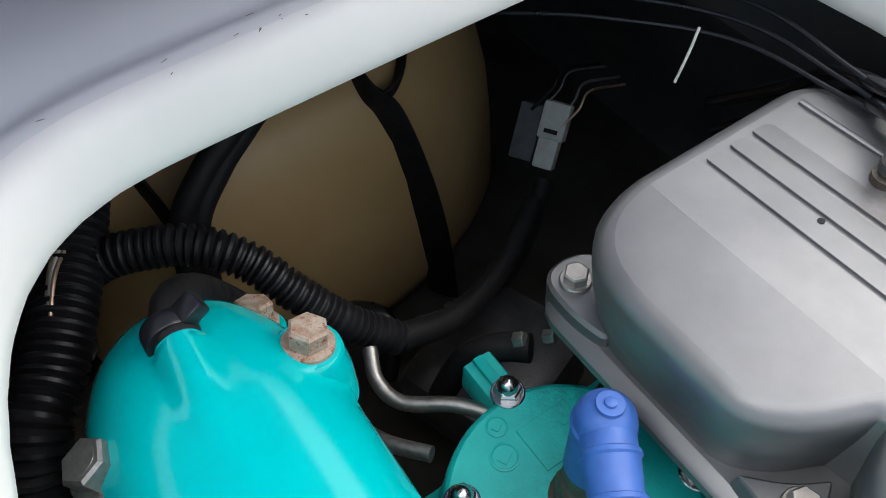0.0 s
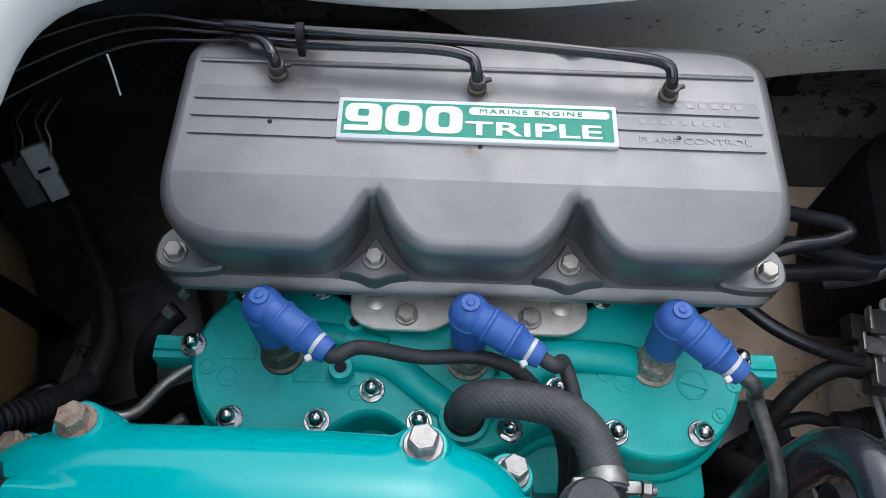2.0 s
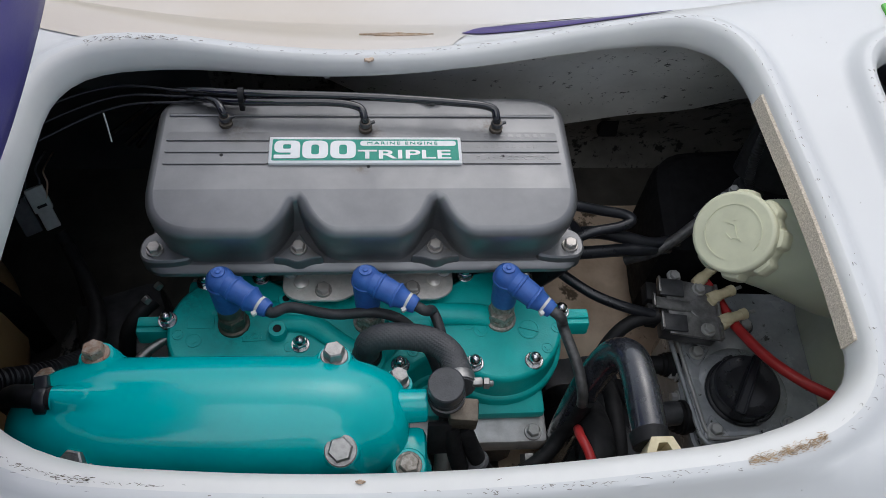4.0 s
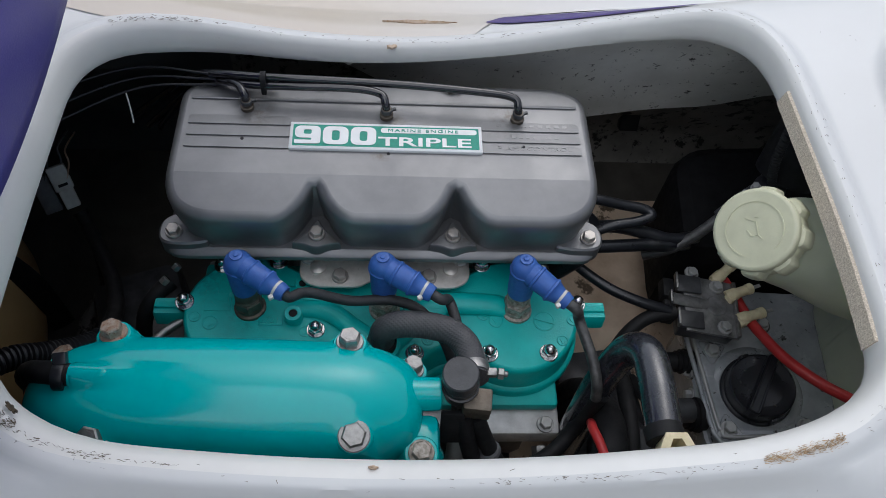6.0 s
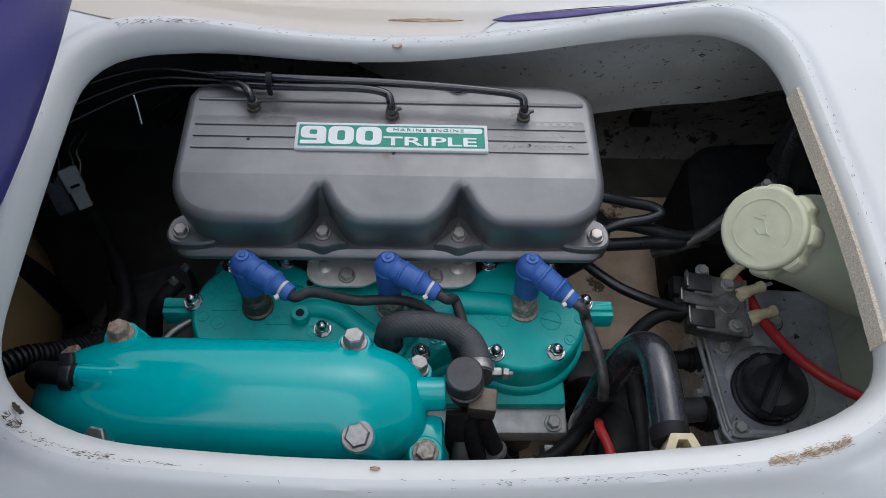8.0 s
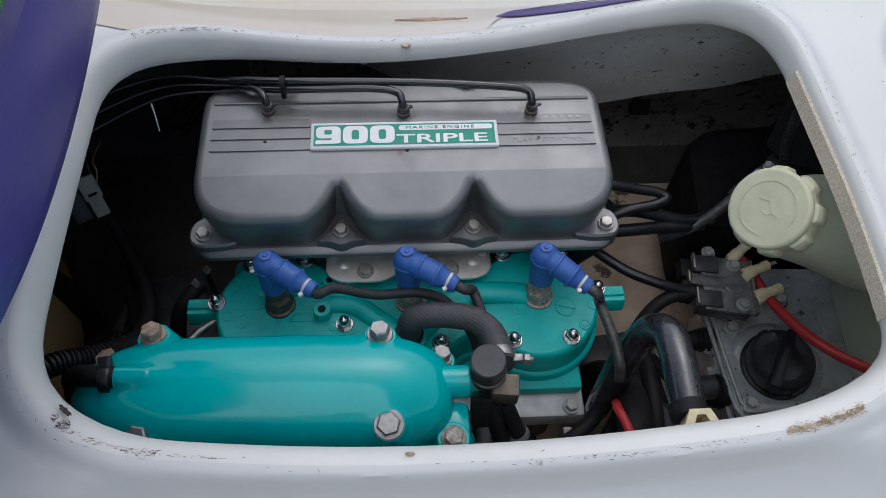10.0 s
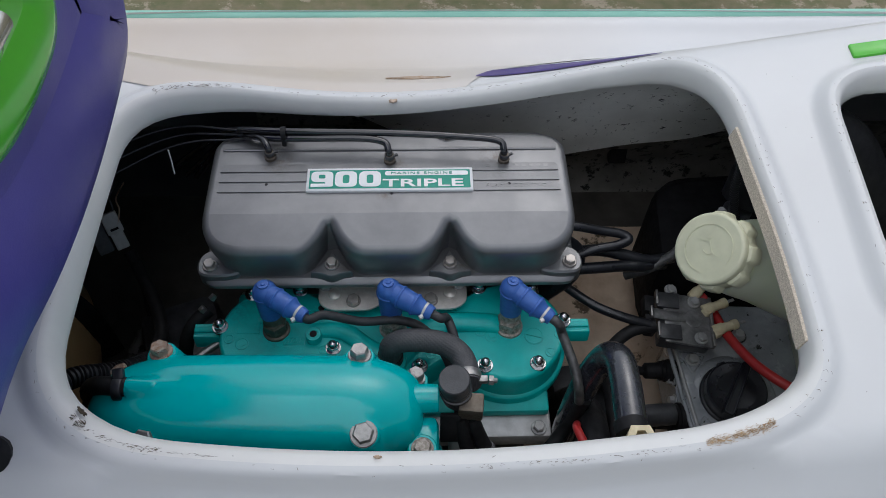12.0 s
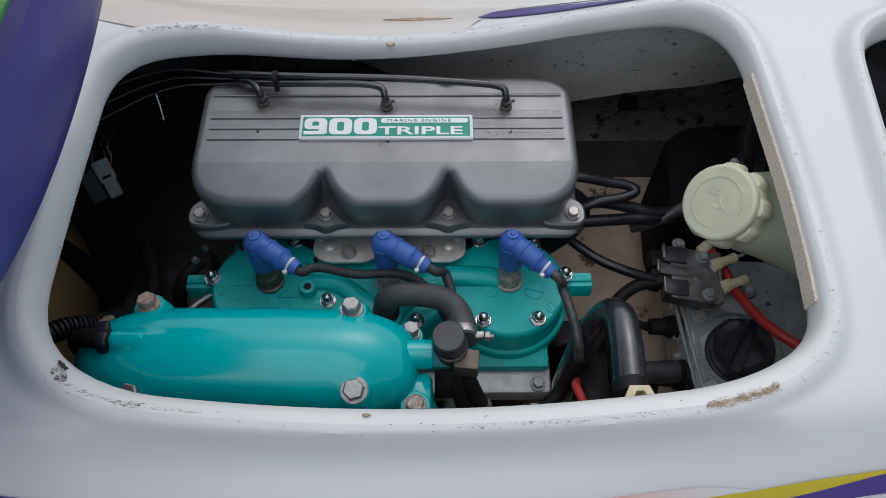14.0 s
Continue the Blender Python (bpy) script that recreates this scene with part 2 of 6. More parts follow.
def stained(material, marks, colour):
    """Oil stains with ragged edges round given places: (x, y, z, reach)."""
    t = material.node_tree
    p = t.nodes["Principled BSDF"]
    co = t.nodes.new("ShaderNodeTexCoord")
    ragged = noise_node(t, 170, 6.0, 0.7)
    for x, y, z, reach in marks:
        away = t.nodes.new("ShaderNodeVectorMath")
        away.operation = "DISTANCE"
        t.links.new(co.outputs["Object"], away.inputs[0])
        away.inputs[1].default_value = (x, y, z)
        near = t.nodes.new("ShaderNodeMapRange")
        near.inputs["From Min"].default_value, near.inputs["From Max"].default_value = 0.0, reach
        near.inputs["To Min"].default_value, near.inputs["To Max"].default_value = 0.62, 0.0
        t.links.new(away.outputs["Value"], near.inputs["Value"])
        both = t.nodes.new("ShaderNodeMath")
        both.operation = "MULTIPLY"
        t.links.new(near.outputs["Result"], both.inputs[0])
        edge = ramp_node(t, ragged.outputs["Fac"], (0, 0, 0), (1, 1, 1), 0.42, 0.60)
        t.links.new(edge.outputs["Color"], both.inputs[1])
        old = p.inputs["Base Color"].links[0].from_socket
        t.links.new(mixed(t, both.outputs[0], old, colour), p.inputs["Base Color"])


stained(CAST, [(-0.098, 0.112, 0.026, 0.017), (0.006, 0.108, 0.026, 0.011), (0.092, 0.118, 0.026, 0.015), (-0.004, 0.0745, 0.0255, 0.009), (0.062, 0.030, -0.017, 0.014), (-0.040, 0.030, -0.017, 0.012)], (0.10, 0.075, 0.05))
stained(TEALM, [(-0.103, -0.010, -0.063, 0.024), (0.0, -0.010, -0.063, 0.020), (0.105, -0.010, -0.063, 0.014), (-0.066, 0.004, -0.063, 0.016), (-0.145, 0.02, -0.063, 0.03), (-0.03, 0.02, -0.063, 0.025)], (0.012, 0.075, 0.07))

BRAID = surface("braided_hose", (0.050, 0.051, 0.055), (0.07, 0.07, 0.072), 0.5, scale=120, bump=0.5, spots=(0.15, 0.15, 0.15), spot_scale=240, spot_at=0.74)
weave(BRAID, 0.0021)


# ---- building helpers ----
def thing(name, label, category, at=(0, 0, 0), group="", kind=""):
    e = new(name)
    e.location = at
    e.empty_display_size = 0.02
    return tagged(e, label, category, group, kind)


def part(name, bm, material, parent=None, label="", smooth=True, category="", kind="", angle=40):
    bmesh.ops.recalc_face_normals(bm, faces=bm.faces)
    for f in bm.faces:
        f.smooth = smooth and len(f.verts) < 25
    if smooth:
        for e in bm.edges:
            if len(e.link_faces) == 2 and e.calc_face_angle(0) > radians(angle):
                e.smooth = False
    me = bpy.data.meshes.new(name)
    bm.to_mesh(me)
    bm.free()
    me.materials.append(material)
    ob = new(name, me)
    if parent:
        ob.parent = parent
        root = Vector(parent.location) if parent.type == "EMPTY" else Vector()
        ob.matrix_parent_inverse = Matrix.Translation(-root)
    return tagged(ob, label, category, kind=kind)


def frame_z(axis):
    """A turn whose z lies along axis."""
    return Vector(axis).to_track_quat("Z", "Y").to_matrix().to_4x4()


def lathe(bm, profile, at=(0, 0, 0), axis=(0, 0, 1), seg=24, wobble=None):
    """Turns (radius, height) rows about axis; wobble(angle) scales the radius."""
    m = Matrix.Translation(at) @ frame_z(axis)
    rings = []
    for r, h in profile:
        ring = []
        for i in range(seg):
            a = 2 * math.pi * i / seg
            k = wobble(a) if wobble else 1.0
            ring.append(bm.verts.new(m @ Vector((r * k * math.cos(a), r * k * math.sin(a), h))))
        rings.append(ring)
    for a, b in zip(rings, rings[1:]):
        for i in range(seg):
            bm.faces.new((a[i], a[(i + 1) % seg], b[(i + 1) % seg], b[i]))
    bm.faces.new(rings[0][::-1])
    bm.faces.new(rings[-1])
    return bm


def hexhead(bm, at, axis, r, h, turn=0.0):
    m = Matrix.Translation(at) @ frame_z(axis) @ pose(0, 0, 0, 0, 0, turn)
    rings = []
    for k, z in ((1.0, 0.0), (1.0, h * 0.86), (0.86, h)):
        rings.append([bm.verts.new(m @ Vector((r * k * math.cos(i * math.pi / 3), r * k * math.sin(i * math.pi / 3), z))) for i in range(6)])
    for a, b in zip(rings, rings[1:]):
        for i in range(6):
            bm.faces.new((a[i], a[(i + 1) % 6], b[(i + 1) % 6], b[i]))
    bm.faces.new(rings[0][::-1])
    bm.faces.new(rings[-1])
    return bm


def bolt(at, axis, r, h, washer, parent, material, label="", turn=10.0, name="bolt"):
    """A hexagon bolt with its washer; at is the seat."""
    bm = bmesh.new()
    ax = Vector(axis).normalized()
    lathe(bm, [(washer, 0), (washer, 0.0014), (washer * 0.94, 0.0019)], at, axis, 24)
    hexhead(bm, Vector(at) + ax * 0.0019, axis, r, h, turn)
    lathe(bm, [(r * 0.62, 0), (r * 0.6, 0.0004)], Vector(at) + ax * (h + 0.0016), axis, 16)
    return part(name, bm, material, parent, label, angle=25)


def box(bm, at, size, turn=(0, 0, 0), bevel=0.0, seg=2):
    made = bmesh.ops.create_cube(bm, size=1.0)["verts"]
    m = pose(*at, *turn) @ Matrix.Diagonal((*size, 1))
    bmesh.ops.transform(bm, matrix=m, verts=made)
    if bevel:
        edges = list({e for v in made for e in v.link_edges})
        bmesh.ops.bevel(bm, geom=edges, offset=bevel, segments=seg, profile=0.5, affect="EDGES")
    return bm


def spline(points, steps=8):
    """A smooth line through the points."""
    p = [Vector(q) for q in points]
    p = [p[0] * 2 - p[1], *p, p[-1] * 2 - p[-2]]
    out = []
    for i in range(1, len(p) - 2):
        for s in range(steps):
            u = s / steps
            a, b, c, d = p[i - 1 : i + 3]
            out.append(0.5 * (2 * b + (c - a) * u + (2 * a - 5 * b + 4 * c - d) * u * u + (3 * b - a - 3 * c + d) * u**3))
    return out + [p[-2]]


def tube(bm, points, r, seg=14, steps=8, ribs=0.0, depth=0.0, flat=1.0):
    """A round hose along a smooth line; ribs: spacing of corrugations, depth: their relief."""
    line = spline(points, steps)
    if ribs:
        dense, dist = [line[0]], 0.0
        pts = []
        for a, b in zip(line, line[1:]):
            n = max(1, int((b - a).length / (ribs / 4)))
            pts += [a.lerp(b, k / n) for k in range(n)]
        line = pts + [line[-1]]
    up = Vector((0.3, 0.2, 1)).normalized()
    rings, run = [], 0.0
    for i, c in enumerate(line):
        d = (line[min(i + 1, len(line) - 1)] - line[max(i - 1, 0)]).normalized()
        if i:
            run += (c - line[i - 1]).length
        side = d.cross(up)
        if side.length < 1e-4:
            side = d.orthogonal()
        side.normalize()
        up = side.cross(d).normalized()
        rr = r(i / (len(line) - 1)) if callable(r) else r
        if ribs:
            rr += depth * (1 if (run / ribs) % 1 < 0.55 else -1)
        rings.append([bm.verts.new(c + side * rr * math.cos(2 * math.pi * k / seg) + up * rr * flat * math.sin(2 * math.pi * k / seg)) for k in range(seg)])
    for a, b in zip(rings, rings[1:]):
        for k in range(seg):
            bm.faces.new((a[k], a[(k + 1) % seg], b[(k + 1) % seg], b[k]))
    bm.faces.new(rings[0][::-1])
    bm.faces.new(rings[-1])
    return bm


def hose(name, points, r, material, label, category="hose", parent=None, **more):
    bm = tube(bmesh.new(), points, r, **more)
    if parent:
        return part(name, bm, material, parent, label)
    return part(name, bm, material, None, label, category=category)


def rounded(corners, steps=8):
    """A closed outline from corners (x, y, reach of the rounding)."""
    out, n = [], len(corners)
    for i, (x, y, r) in enumerate(corners):
        c = Vector((x, y))
        a, b = Vector(corners[i - 1][:2]), Vector(corners[(i + 1) % n][:2])
        ra, rb = min(r, (a - c).length * 0.499), min(r, (b - c).length * 0.499)
        s, e = c + (a - c).normalized() * ra, c + (b - c).normalized() * rb
        for k in range(steps + 1):
            u = k / steps
            out.append(s * (1 - u) ** 2 + c * 2 * u * (1 - u) + e * u * u)
    clean = [p for i, p in enumerate(out) if (p - out[i - 1]).length > 1e-6]
    return clean


def even(loop, count):
    """The closed outline again, with evenly spaced points."""
    seg = [(loop[i], loop[(i + 1) % len(loop)]) for i in range(len(loop))]
    total = sum((b - a).length for a, b in seg)
    out, want, run = [], 0.0, 0.0
    for a, b in seg:
        d = (b - a).length
        while want < run + d - 1e-9 and len(out) < count:
            out.append(a.lerp(b, (want - run) / d))
            want += total / count
        run += d
    return out


def normals2(loop):
    """Outward normals of an outline."""
    n = len(loop)
    area = sum(loop[i].x * loop[(i + 1) % n].y - loop[(i + 1) % n].x * loop[i].y for i in range(n))
    s = 1 if area > 0 else -1
    out = []
    for i in range(n):
        d = (loop[(i + 1) % n] - loop[i - 1]).normalized()
        out.append(Vector((d.y, -d.x)) * s)
    return out


def loft(bm, loop, levels, m=None, caps=True):
    """Stacks an outline: levels of (height, outward offset)."""
    nrm = normals2(loop)
    m = m or Matrix()
    rings = [[bm.verts.new(m @ Vector((*(p + q * off), z))) for p, q in zip(loop, nrm)] for z, off in levels]
    n = len(loop)
    for a, b in zip(rings, rings[1:]):
        for i in range(n):
            bm.faces.new((a[i], a[(i + 1) % n], b[(i + 1) % n], b[i]))
    if caps:
        bm.faces.new(rings[0][::-1])
        bm.faces.new(rings[-1])
    return rings


def letters(bm, text, size, at, sx=1.0, bold=0.0, thick=0.0003, m=None, spacing=1.0):
    """Text as a thin mesh; at is its lower left corner in the plane of m."""
    cu = bpy.data.curves.new("text", "FONT")
    cu.body, cu.size, cu.offset, cu.extrude, cu.space_character = text, size, bold, thick, spacing
    cu.resolution_u = 4
    ob = bpy.data.objects.new("text", cu)
    me = ob.to_mesh()
    place = (m or Matrix()) @ Matrix.Translation(at) @ Matrix.Diagonal((sx, 1, 1, 1))
    old = len(bm.verts)
    bm.from_mesh(me)
    bm.verts.ensure_lookup_table()
    bmesh.ops.transform(bm, matrix=place, verts=bm.verts[old:])
    ob.to_mesh_clear()
    bpy.data.objects.remove(ob)
    bpy.data.curves.remove(cu)
    return bm


def ribbon(bm, line, w, z, thick=0.0003, closed=False, m=None):
    """A flat stroke of width w along a line in the plane of m."""
    m = m or Matrix()
    n = len(line)
    lo, hi = [], []
    for i, c in enumerate(line):
        a = line[i - 1] if (i or closed) else c
        b = line[(i + 1) % n] if (i < n - 1 or closed) else c
        d = (b - a).normalized()
        q = Vector((d.y, -d.x)) * w / 2
        for rows, zz in ((lo, z), (hi, z + thick)):
            rows.append([bm.verts.new(m @ Vector((*(c + q), zz))), bm.verts.new(m @ Vector((*(c - q), zz)))])
    for i in range(n if closed else n - 1):
        j = (i + 1) % n
        bm.faces.new((hi[i][0], hi[i][1], hi[j][1], hi[j][0]))
        bm.faces.new((hi[i][0], hi[j][0], lo[j][0], lo[i][0]))
        bm.faces.new((hi[i][1], lo[i][1], lo[j][1], hi[j][1]))
    return bm


# ---- the boat's deck and hull ----
def crest_height(x):
    """Height of the hatch lip along the boat: a shallow saddle."""
    return 0.052 + 0.67 * x * x if x < 0.15 else 0.0671 + 0.2 * (x - 0.15)


def rim_loop():
    return even(rounded([(-0.2268, 0.1685, 0.115), (0.01, 0.1635, 0.12), (0.175, 0.1785, 0.08), (0.2895, 0.1745, 0.075), (0.2948, -0.045, 0.055),
                         (0.2865, -0.1690, 0.10), (0.02, -0.1755, 0.15), (-0.2278, -0.1640, 0.088), (-0.2300, 0.0, 0.08)], 10), 220)


def lip_depth(x, far):
    """How deep the rolled lip hangs, as a share of its full depth: shallow in the middle of the far side."""
    return 1.0 + far * (float(np.interp(x, (-0.17, -0.10, -0.03, 0.03, 0.07, 0.146, 0.226, 0.265), (1.0, 0.78, 0.68, 0.58, 0.53, 0.62, 0.84, 1.0))) - 1.0)


def rear_loop():
    return even(rounded([(0.362, 0.137, 0.05), (0.62, 0.10, 0.06), (0.62, -0.10, 0.06), (0.345, -0.122, 0.06)], 8), 120)


DROP = ((0, 0), (0.005, 0.005), (0.011, 0.0115), (0.017, 0.0155), (0.025, 0.0180), (0.033, 0.0205), (0.042, 0.0255), (0.055, 0.0340), (0.08, 0.051), (0.11, 0.073), (0.14, 0.094), (0.18, 0.104), (0.22, 0.098), (0.238, 0.092), (0.248, 0.100), (0.26, 0.14))


FAR = ((0, 0), (0.012, 0.0015), (0.022, 0.006), (0.034, 0.013), (0.05, 0.021), (0.08, 0.042)) + DROP[9:]


def deck_height(x, y, d):
    """The deck: a plateau that follows the lip, falling to footwells and rising to the gunwales; d: distance to a hatch."""
    u = max(0.0, abs(y) - 0.1785)
    side = DROP if y < 0 else FAR
    soft = min(0.022, 0.4 * max(0.0, u - 0.04)) if y > 0 else 0.0
    drop = float(np.mean(np.interp([u + soft * k / 3 for k in range(-3, 4)], [a for a, _ in side], [b for _, b in side])))
    w = max(0.0, 1 - u / 0.13)
    w = w * w * (3 - 2 * w)
    top = crest_height(max(-0.26, min(x, 0.55))) * w + 0.052 * (1 - w)
    e = min(1.0, max(0.0, (d - 0.0035) / 0.0115))
    return top - 0.0070 * e * e * (3 - 2 * e) - drop


RIM, REAR = rim_loop(), rear_loop()
deck = thing("deck", "white gelcoat deck of a small jet boat with open engine hatch", "boat deck", (0, -0.3, -0.08), kind="structure")


def deck_sheet():
    from mathutils.geometry import delaunay_2d_cdt
    step, pts, edges = 0.013, [], []
    loops = [np.array([tuple(p) for p in loop]) for loop in (RIM, REAR)]
    for loop in (RIM, REAR):
        nrm = normals2(loop)
        for off in (0.0, 0.0035, 0.006, 0.0085, 0.011, 0.0145, 0.0175):
            base = len(pts)
            pts += [p + q * off for p, q in zip(loop, nrm)]
            if off == 0.0:
                edges += [(base + i, base + (i + 1) % len(loop)) for i in range(len(loop))]
    ring = np.concatenate(loops)
    xs, ys = np.arange(-0.62, 0.78, step), [s * v for s in (1, -1) for v in np.r_[0.006:0.41:step, 0.413, 0.42, 0.428, 0.432]]
    for x in xs:
        for y in ys:
            if np.min(np.hypot(*(ring - (x, y)).T)) > 0.02:
                pts.append(Vector((x, y)))
    v, _, f, *_ = delaunay_2d_cdt(pts, edges, [], 0, 1e-7)

    def inside(p, loop):
        hit, n = False, len(loop)
        for i in range(n):
            a, b = loop[i], loop[i - 1]
            if (a[1] > p[1]) != (b[1] > p[1]) and p[0] < (b[0] - a[0]) * (p[1] - a[1]) / (b[1] - a[1]) + a[0]:
                hit = not hit
        return hit

    bm = bmesh.new()
    vs = [bm.verts.new((p.x, p.y, deck_height(p.x, p.y, float(np.min(np.hypot(*(ring - tuple(p)).T)))))) for p in v]
    for tri in f:
        c = sum((v[i] for i in tri), Vector((0, 0))) / 3
        if not any(inside(c, loop) for loop in loops):
            bm.faces.new([vs[i] for i in tri])
    bmesh.ops.delete(bm, geom=[w for w in bm.verts if not w.link_faces], context="VERTS")
    return bm


def lip(loop):
    """The rolled inner lip of a hatch, with its underside."""
    bm, nrm, n = bmesh.new(), normals2(loop), len(loop)
    rows = []
    for p, q in zip(loop, nrm):
        low = 0.001 * max(0.0, q.y, -q.x)
        k = lip_depth(p.x, min(1.0, max(0.0, q.y * 2 - 0.6))) if p.x < 0.3 else 1.0
        ins = 0.004 + 0.012 * max(0.0, -q.y) ** 1.5 + 0.0035 * max(0.0, q.y) + 0.005 * max(0.0, -q.x) + 0.002 * max(0.0, q.x)
        z = crest_height(max(-0.26, min(p.x, 0.55)))
        prof = [(0, 0), (-ins * 0.38, -0.0014), (-ins * 0.68, -0.0055), (-ins * 0.9, -0.0125), (-ins, -0.0185), (-ins, -0.0225 - low), (-ins + 0.0012, -0.0245 - low), (0.004, -0.0262 - low)]
        rows.append([bm.verts.new((*(p + q * a), z + b * k)) for a, b in prof])
    for i in range(n):
        a, b = rows[i], rows[(i + 1) % n]
        for k in range(len(a) - 1):
            bm.faces.new((a[k], b[k], b[k + 1], a[k + 1]))
    return bm


part("deck_sheet", deck_sheet(), GELCOAT, deck, "white gelcoat moulding")
part("hatch_lip", lip(RIM), LIPWHITE, deck, "rolled white lip of the engine hatch")
part("hatch_lip", lip(REAR), LIPWHITE, deck, "rolled white lip of the rear hatch")


def patch(name, corners, material, lift=0.0012, label="", step=0.006):
    """A painted stripe that follows the deck: corners are a band (x, y low, y high)."""
    bm, rows = bmesh.new(), []
    xs = np.arange(corners[0][0], corners[-1][0] + 1e-6, step)
    lo = np.interp(xs, [c[0] for c in corners], [c[1] for c in corners])
    hi = np.interp(xs, [c[0] for c in corners], [c[2] for c in corners])
    n = max(14, int(max(hi - lo) / 0.0055))
    for x, a, b in zip(xs, lo, hi):
        rows.append([bm.verts.new((x, a + (b - a) * k / n, deck_height(x, a + (b - a) * k / n, 1.0) + lift)) for k in range(n + 1)])
    for r, s in zip(rows, rows[1:]):
        for k in range(len(r) - 1):
            bm.faces.new((r[k], s[k], s[k + 1], r[k + 1]))
    return part(name, bm, material, deck, label)


# graphics on both flanks of the deck
patch("orange_stripe", [(0.03, -0.238, -0.231), (0.068, -0.234, -0.2246), (0.10, -0.2303, -0.2198), (0.137, -0.2258, -0.2163), (0.156, -0.2235, -0.2150), (0.175, -0.2213, -0.2137), (0.205, -0.2181, -0.2120), (0.235, -0.2152, -0.2149)], ORANGE, label="orange stripe bleached white at one end")
patch("yellow_stripe", [(0.06, -0.245, -0.236), (0.103, -0.2365, -0.2299), (0.137, -0.2315, -0.2258), (0.175, -0.2281, -0.2213), (0.212, -0.2249, -0.2172), (0.231, -0.2232, -0.2156), (0.268, -0.2174, -0.2115), (0.304, -0.2104, -0.2083), (0.339, -0.2043, -0.2034)], YELLOW, 0.0016, "yellow stripe")
patch("purple_stripe", [(0.11, -0.2395, -0.2355), (0.141, -0.2358, -0.2312), (0.175, -0.232, -0.2281), (0.212, -0.2282, -0.2249), (0.249, -0.2244, -0.2205), (0.304, -0.2196, -0.2104), (0.34, -0.2168, -0.2043), (0.365, -0.2153, -0.2002), (0.55, -0.205, -0.18)], PURPLE, 0.0012, "dark purple stripe")
patch("purple_stripe", [(-0.5, -0.30, -0.200), (-0.21, -0.30, -0.2159), (-0.177, -0.30, -0.2182), (-0.143, -0.3, -0.2209), (-0.09, -0.3, -0.226), (-0.02, -0.3, -0.236)], PURPLE, 0.0012, "dark purple stripe")
patch("red_letter_shape", [(0.222, -0.262, -0.2345), (0.250, -0.262, -0.2303), (0.268, -0.262, -0.2271), (0.300, -0.262, -0.2248)], REDST, 0.0014, "red graphic shape")
patch("red_letter_shape", [(0.306, -0.262, -0.236), (0.312, -0.262, -0.2238), (0.341, -0.262, -0.2200), (0.365, -0.262, -0.2188), (0.52, -0.262, -0.212)], REDST, 0.0014, "red graphic shape")
patch("purple_letter_shadow", [(0.270, -0.2345, -0.234), (0.29, -0.2345, -0.2315), (0.318, -0.2305, -0.2262)], PURPLE, 0.0018, "purple shadow stroke")
patch("white_letter_stroke", [(0.280, -0.2375, -0.237), (0.30, -0.2400, -0.2340), (0.322, -0.2300, -0.2268)], PLWHITE, 0.0022, "white letter stroke")
patch("purple_stripe", [(0.080, 0.203, 0.206), (0.095, 0.198, 0.2205), (0.15, 0.195, 0.221), (0.20, 0.196, 0.212), (0.25, 0.198, 0.199)], PURPLE, 0.0012, "dark purple stripe")
patch("beige_panel", [(-0.6, 0.155, 0.424), (-0.2, 0.158, 0.424), (-0.12, 0.166, 0.424), (0.06, 0.170, 0.424), (0.10, 0.222, 0.424), (0.36, 0.262, 0.424), (0.75, 0.262, 0.424)], BEIGE, 0.0008, "sun-faded beige paint")

# rubber edge along the gunwales
for side in (1, -1):
    part("gunwale_edge", tube(bmesh.new(), [(x, side * 0.432, deck_height(x, side * 0.43, 1)) for x in (-0.62, -0.2, 0.2, 0.76)], 0.009, 10), MINT, deck, "mint green rubber edge")

hull = thing("hull", "white lower hull under the deck standing on the ground", "boat hull", (0, 0, -0.52), kind="structure")
bm = bmesh.new()
rows = []
for x, k in ((-0.62, 0.97), (-0.2, 1.0), (0.3, 1.0), (0.77, 0.98)):
    rows.append([bm.verts.new((x, y * k, z)) for y, z in ((-0.432, -0.06), (-0.44, -0.12), (-0.40, -0.28), (-0.30, -0.42), (0, -0.52), (0.30, -0.42), (0.40, -0.28), (0.44, -0.12), (0.432, -0.06))])
for a, b in zip(rows, rows[1:]):
    for k in range(8):
        bm.faces.new((a[k], b[k], b[k + 1], a[k + 1]))
for r in (rows[0], rows[-1]):
    bm.faces.new(r)
part("hull_shell", bm, GELCOAT, hull, "white hull shell")
bm = bmesh.new()
for x in (-0.62, 0.77):
    pts = [(y, deck_height(x, y, 1)) for y in np.linspace(-0.43, 0.43, 40)]
    top = [bm.verts.new((x, y, z + 0.002)) for y, z in pts]
    low = [bm.verts.new((x, y, -0.13)) for y, _ in pts]
    for i in range(39):
        bm.faces.new((top[i], top[i + 1], low[i + 1], low[i]))
part("end_bulkhead", bm, GELCOAT, hull, "end of the deck moulding")

# inner liner of the engine bay and the bilge floor
SIDE = ((0.221, -0.040), (0.2235, -0.043), (0.240, -0.0600), (0.262, -0.115), (0.284, -0.165), (0.290, -0.19), (0.275, -0.222))
XS = np.arange(-0.6, 0.761, 0.02)


def coaming_foot(x):
    """Height of the coaming's lower edge, which climbs towards the stern."""
    return float(np.interp(x, (-0.14, -0.05, 0.03, 0.10, 0.18, 0.247, 0.31, 0.37), (0.018, -0.018, -0.07, -0.097, -0.090, -0.074, -0.066, -0.047)))


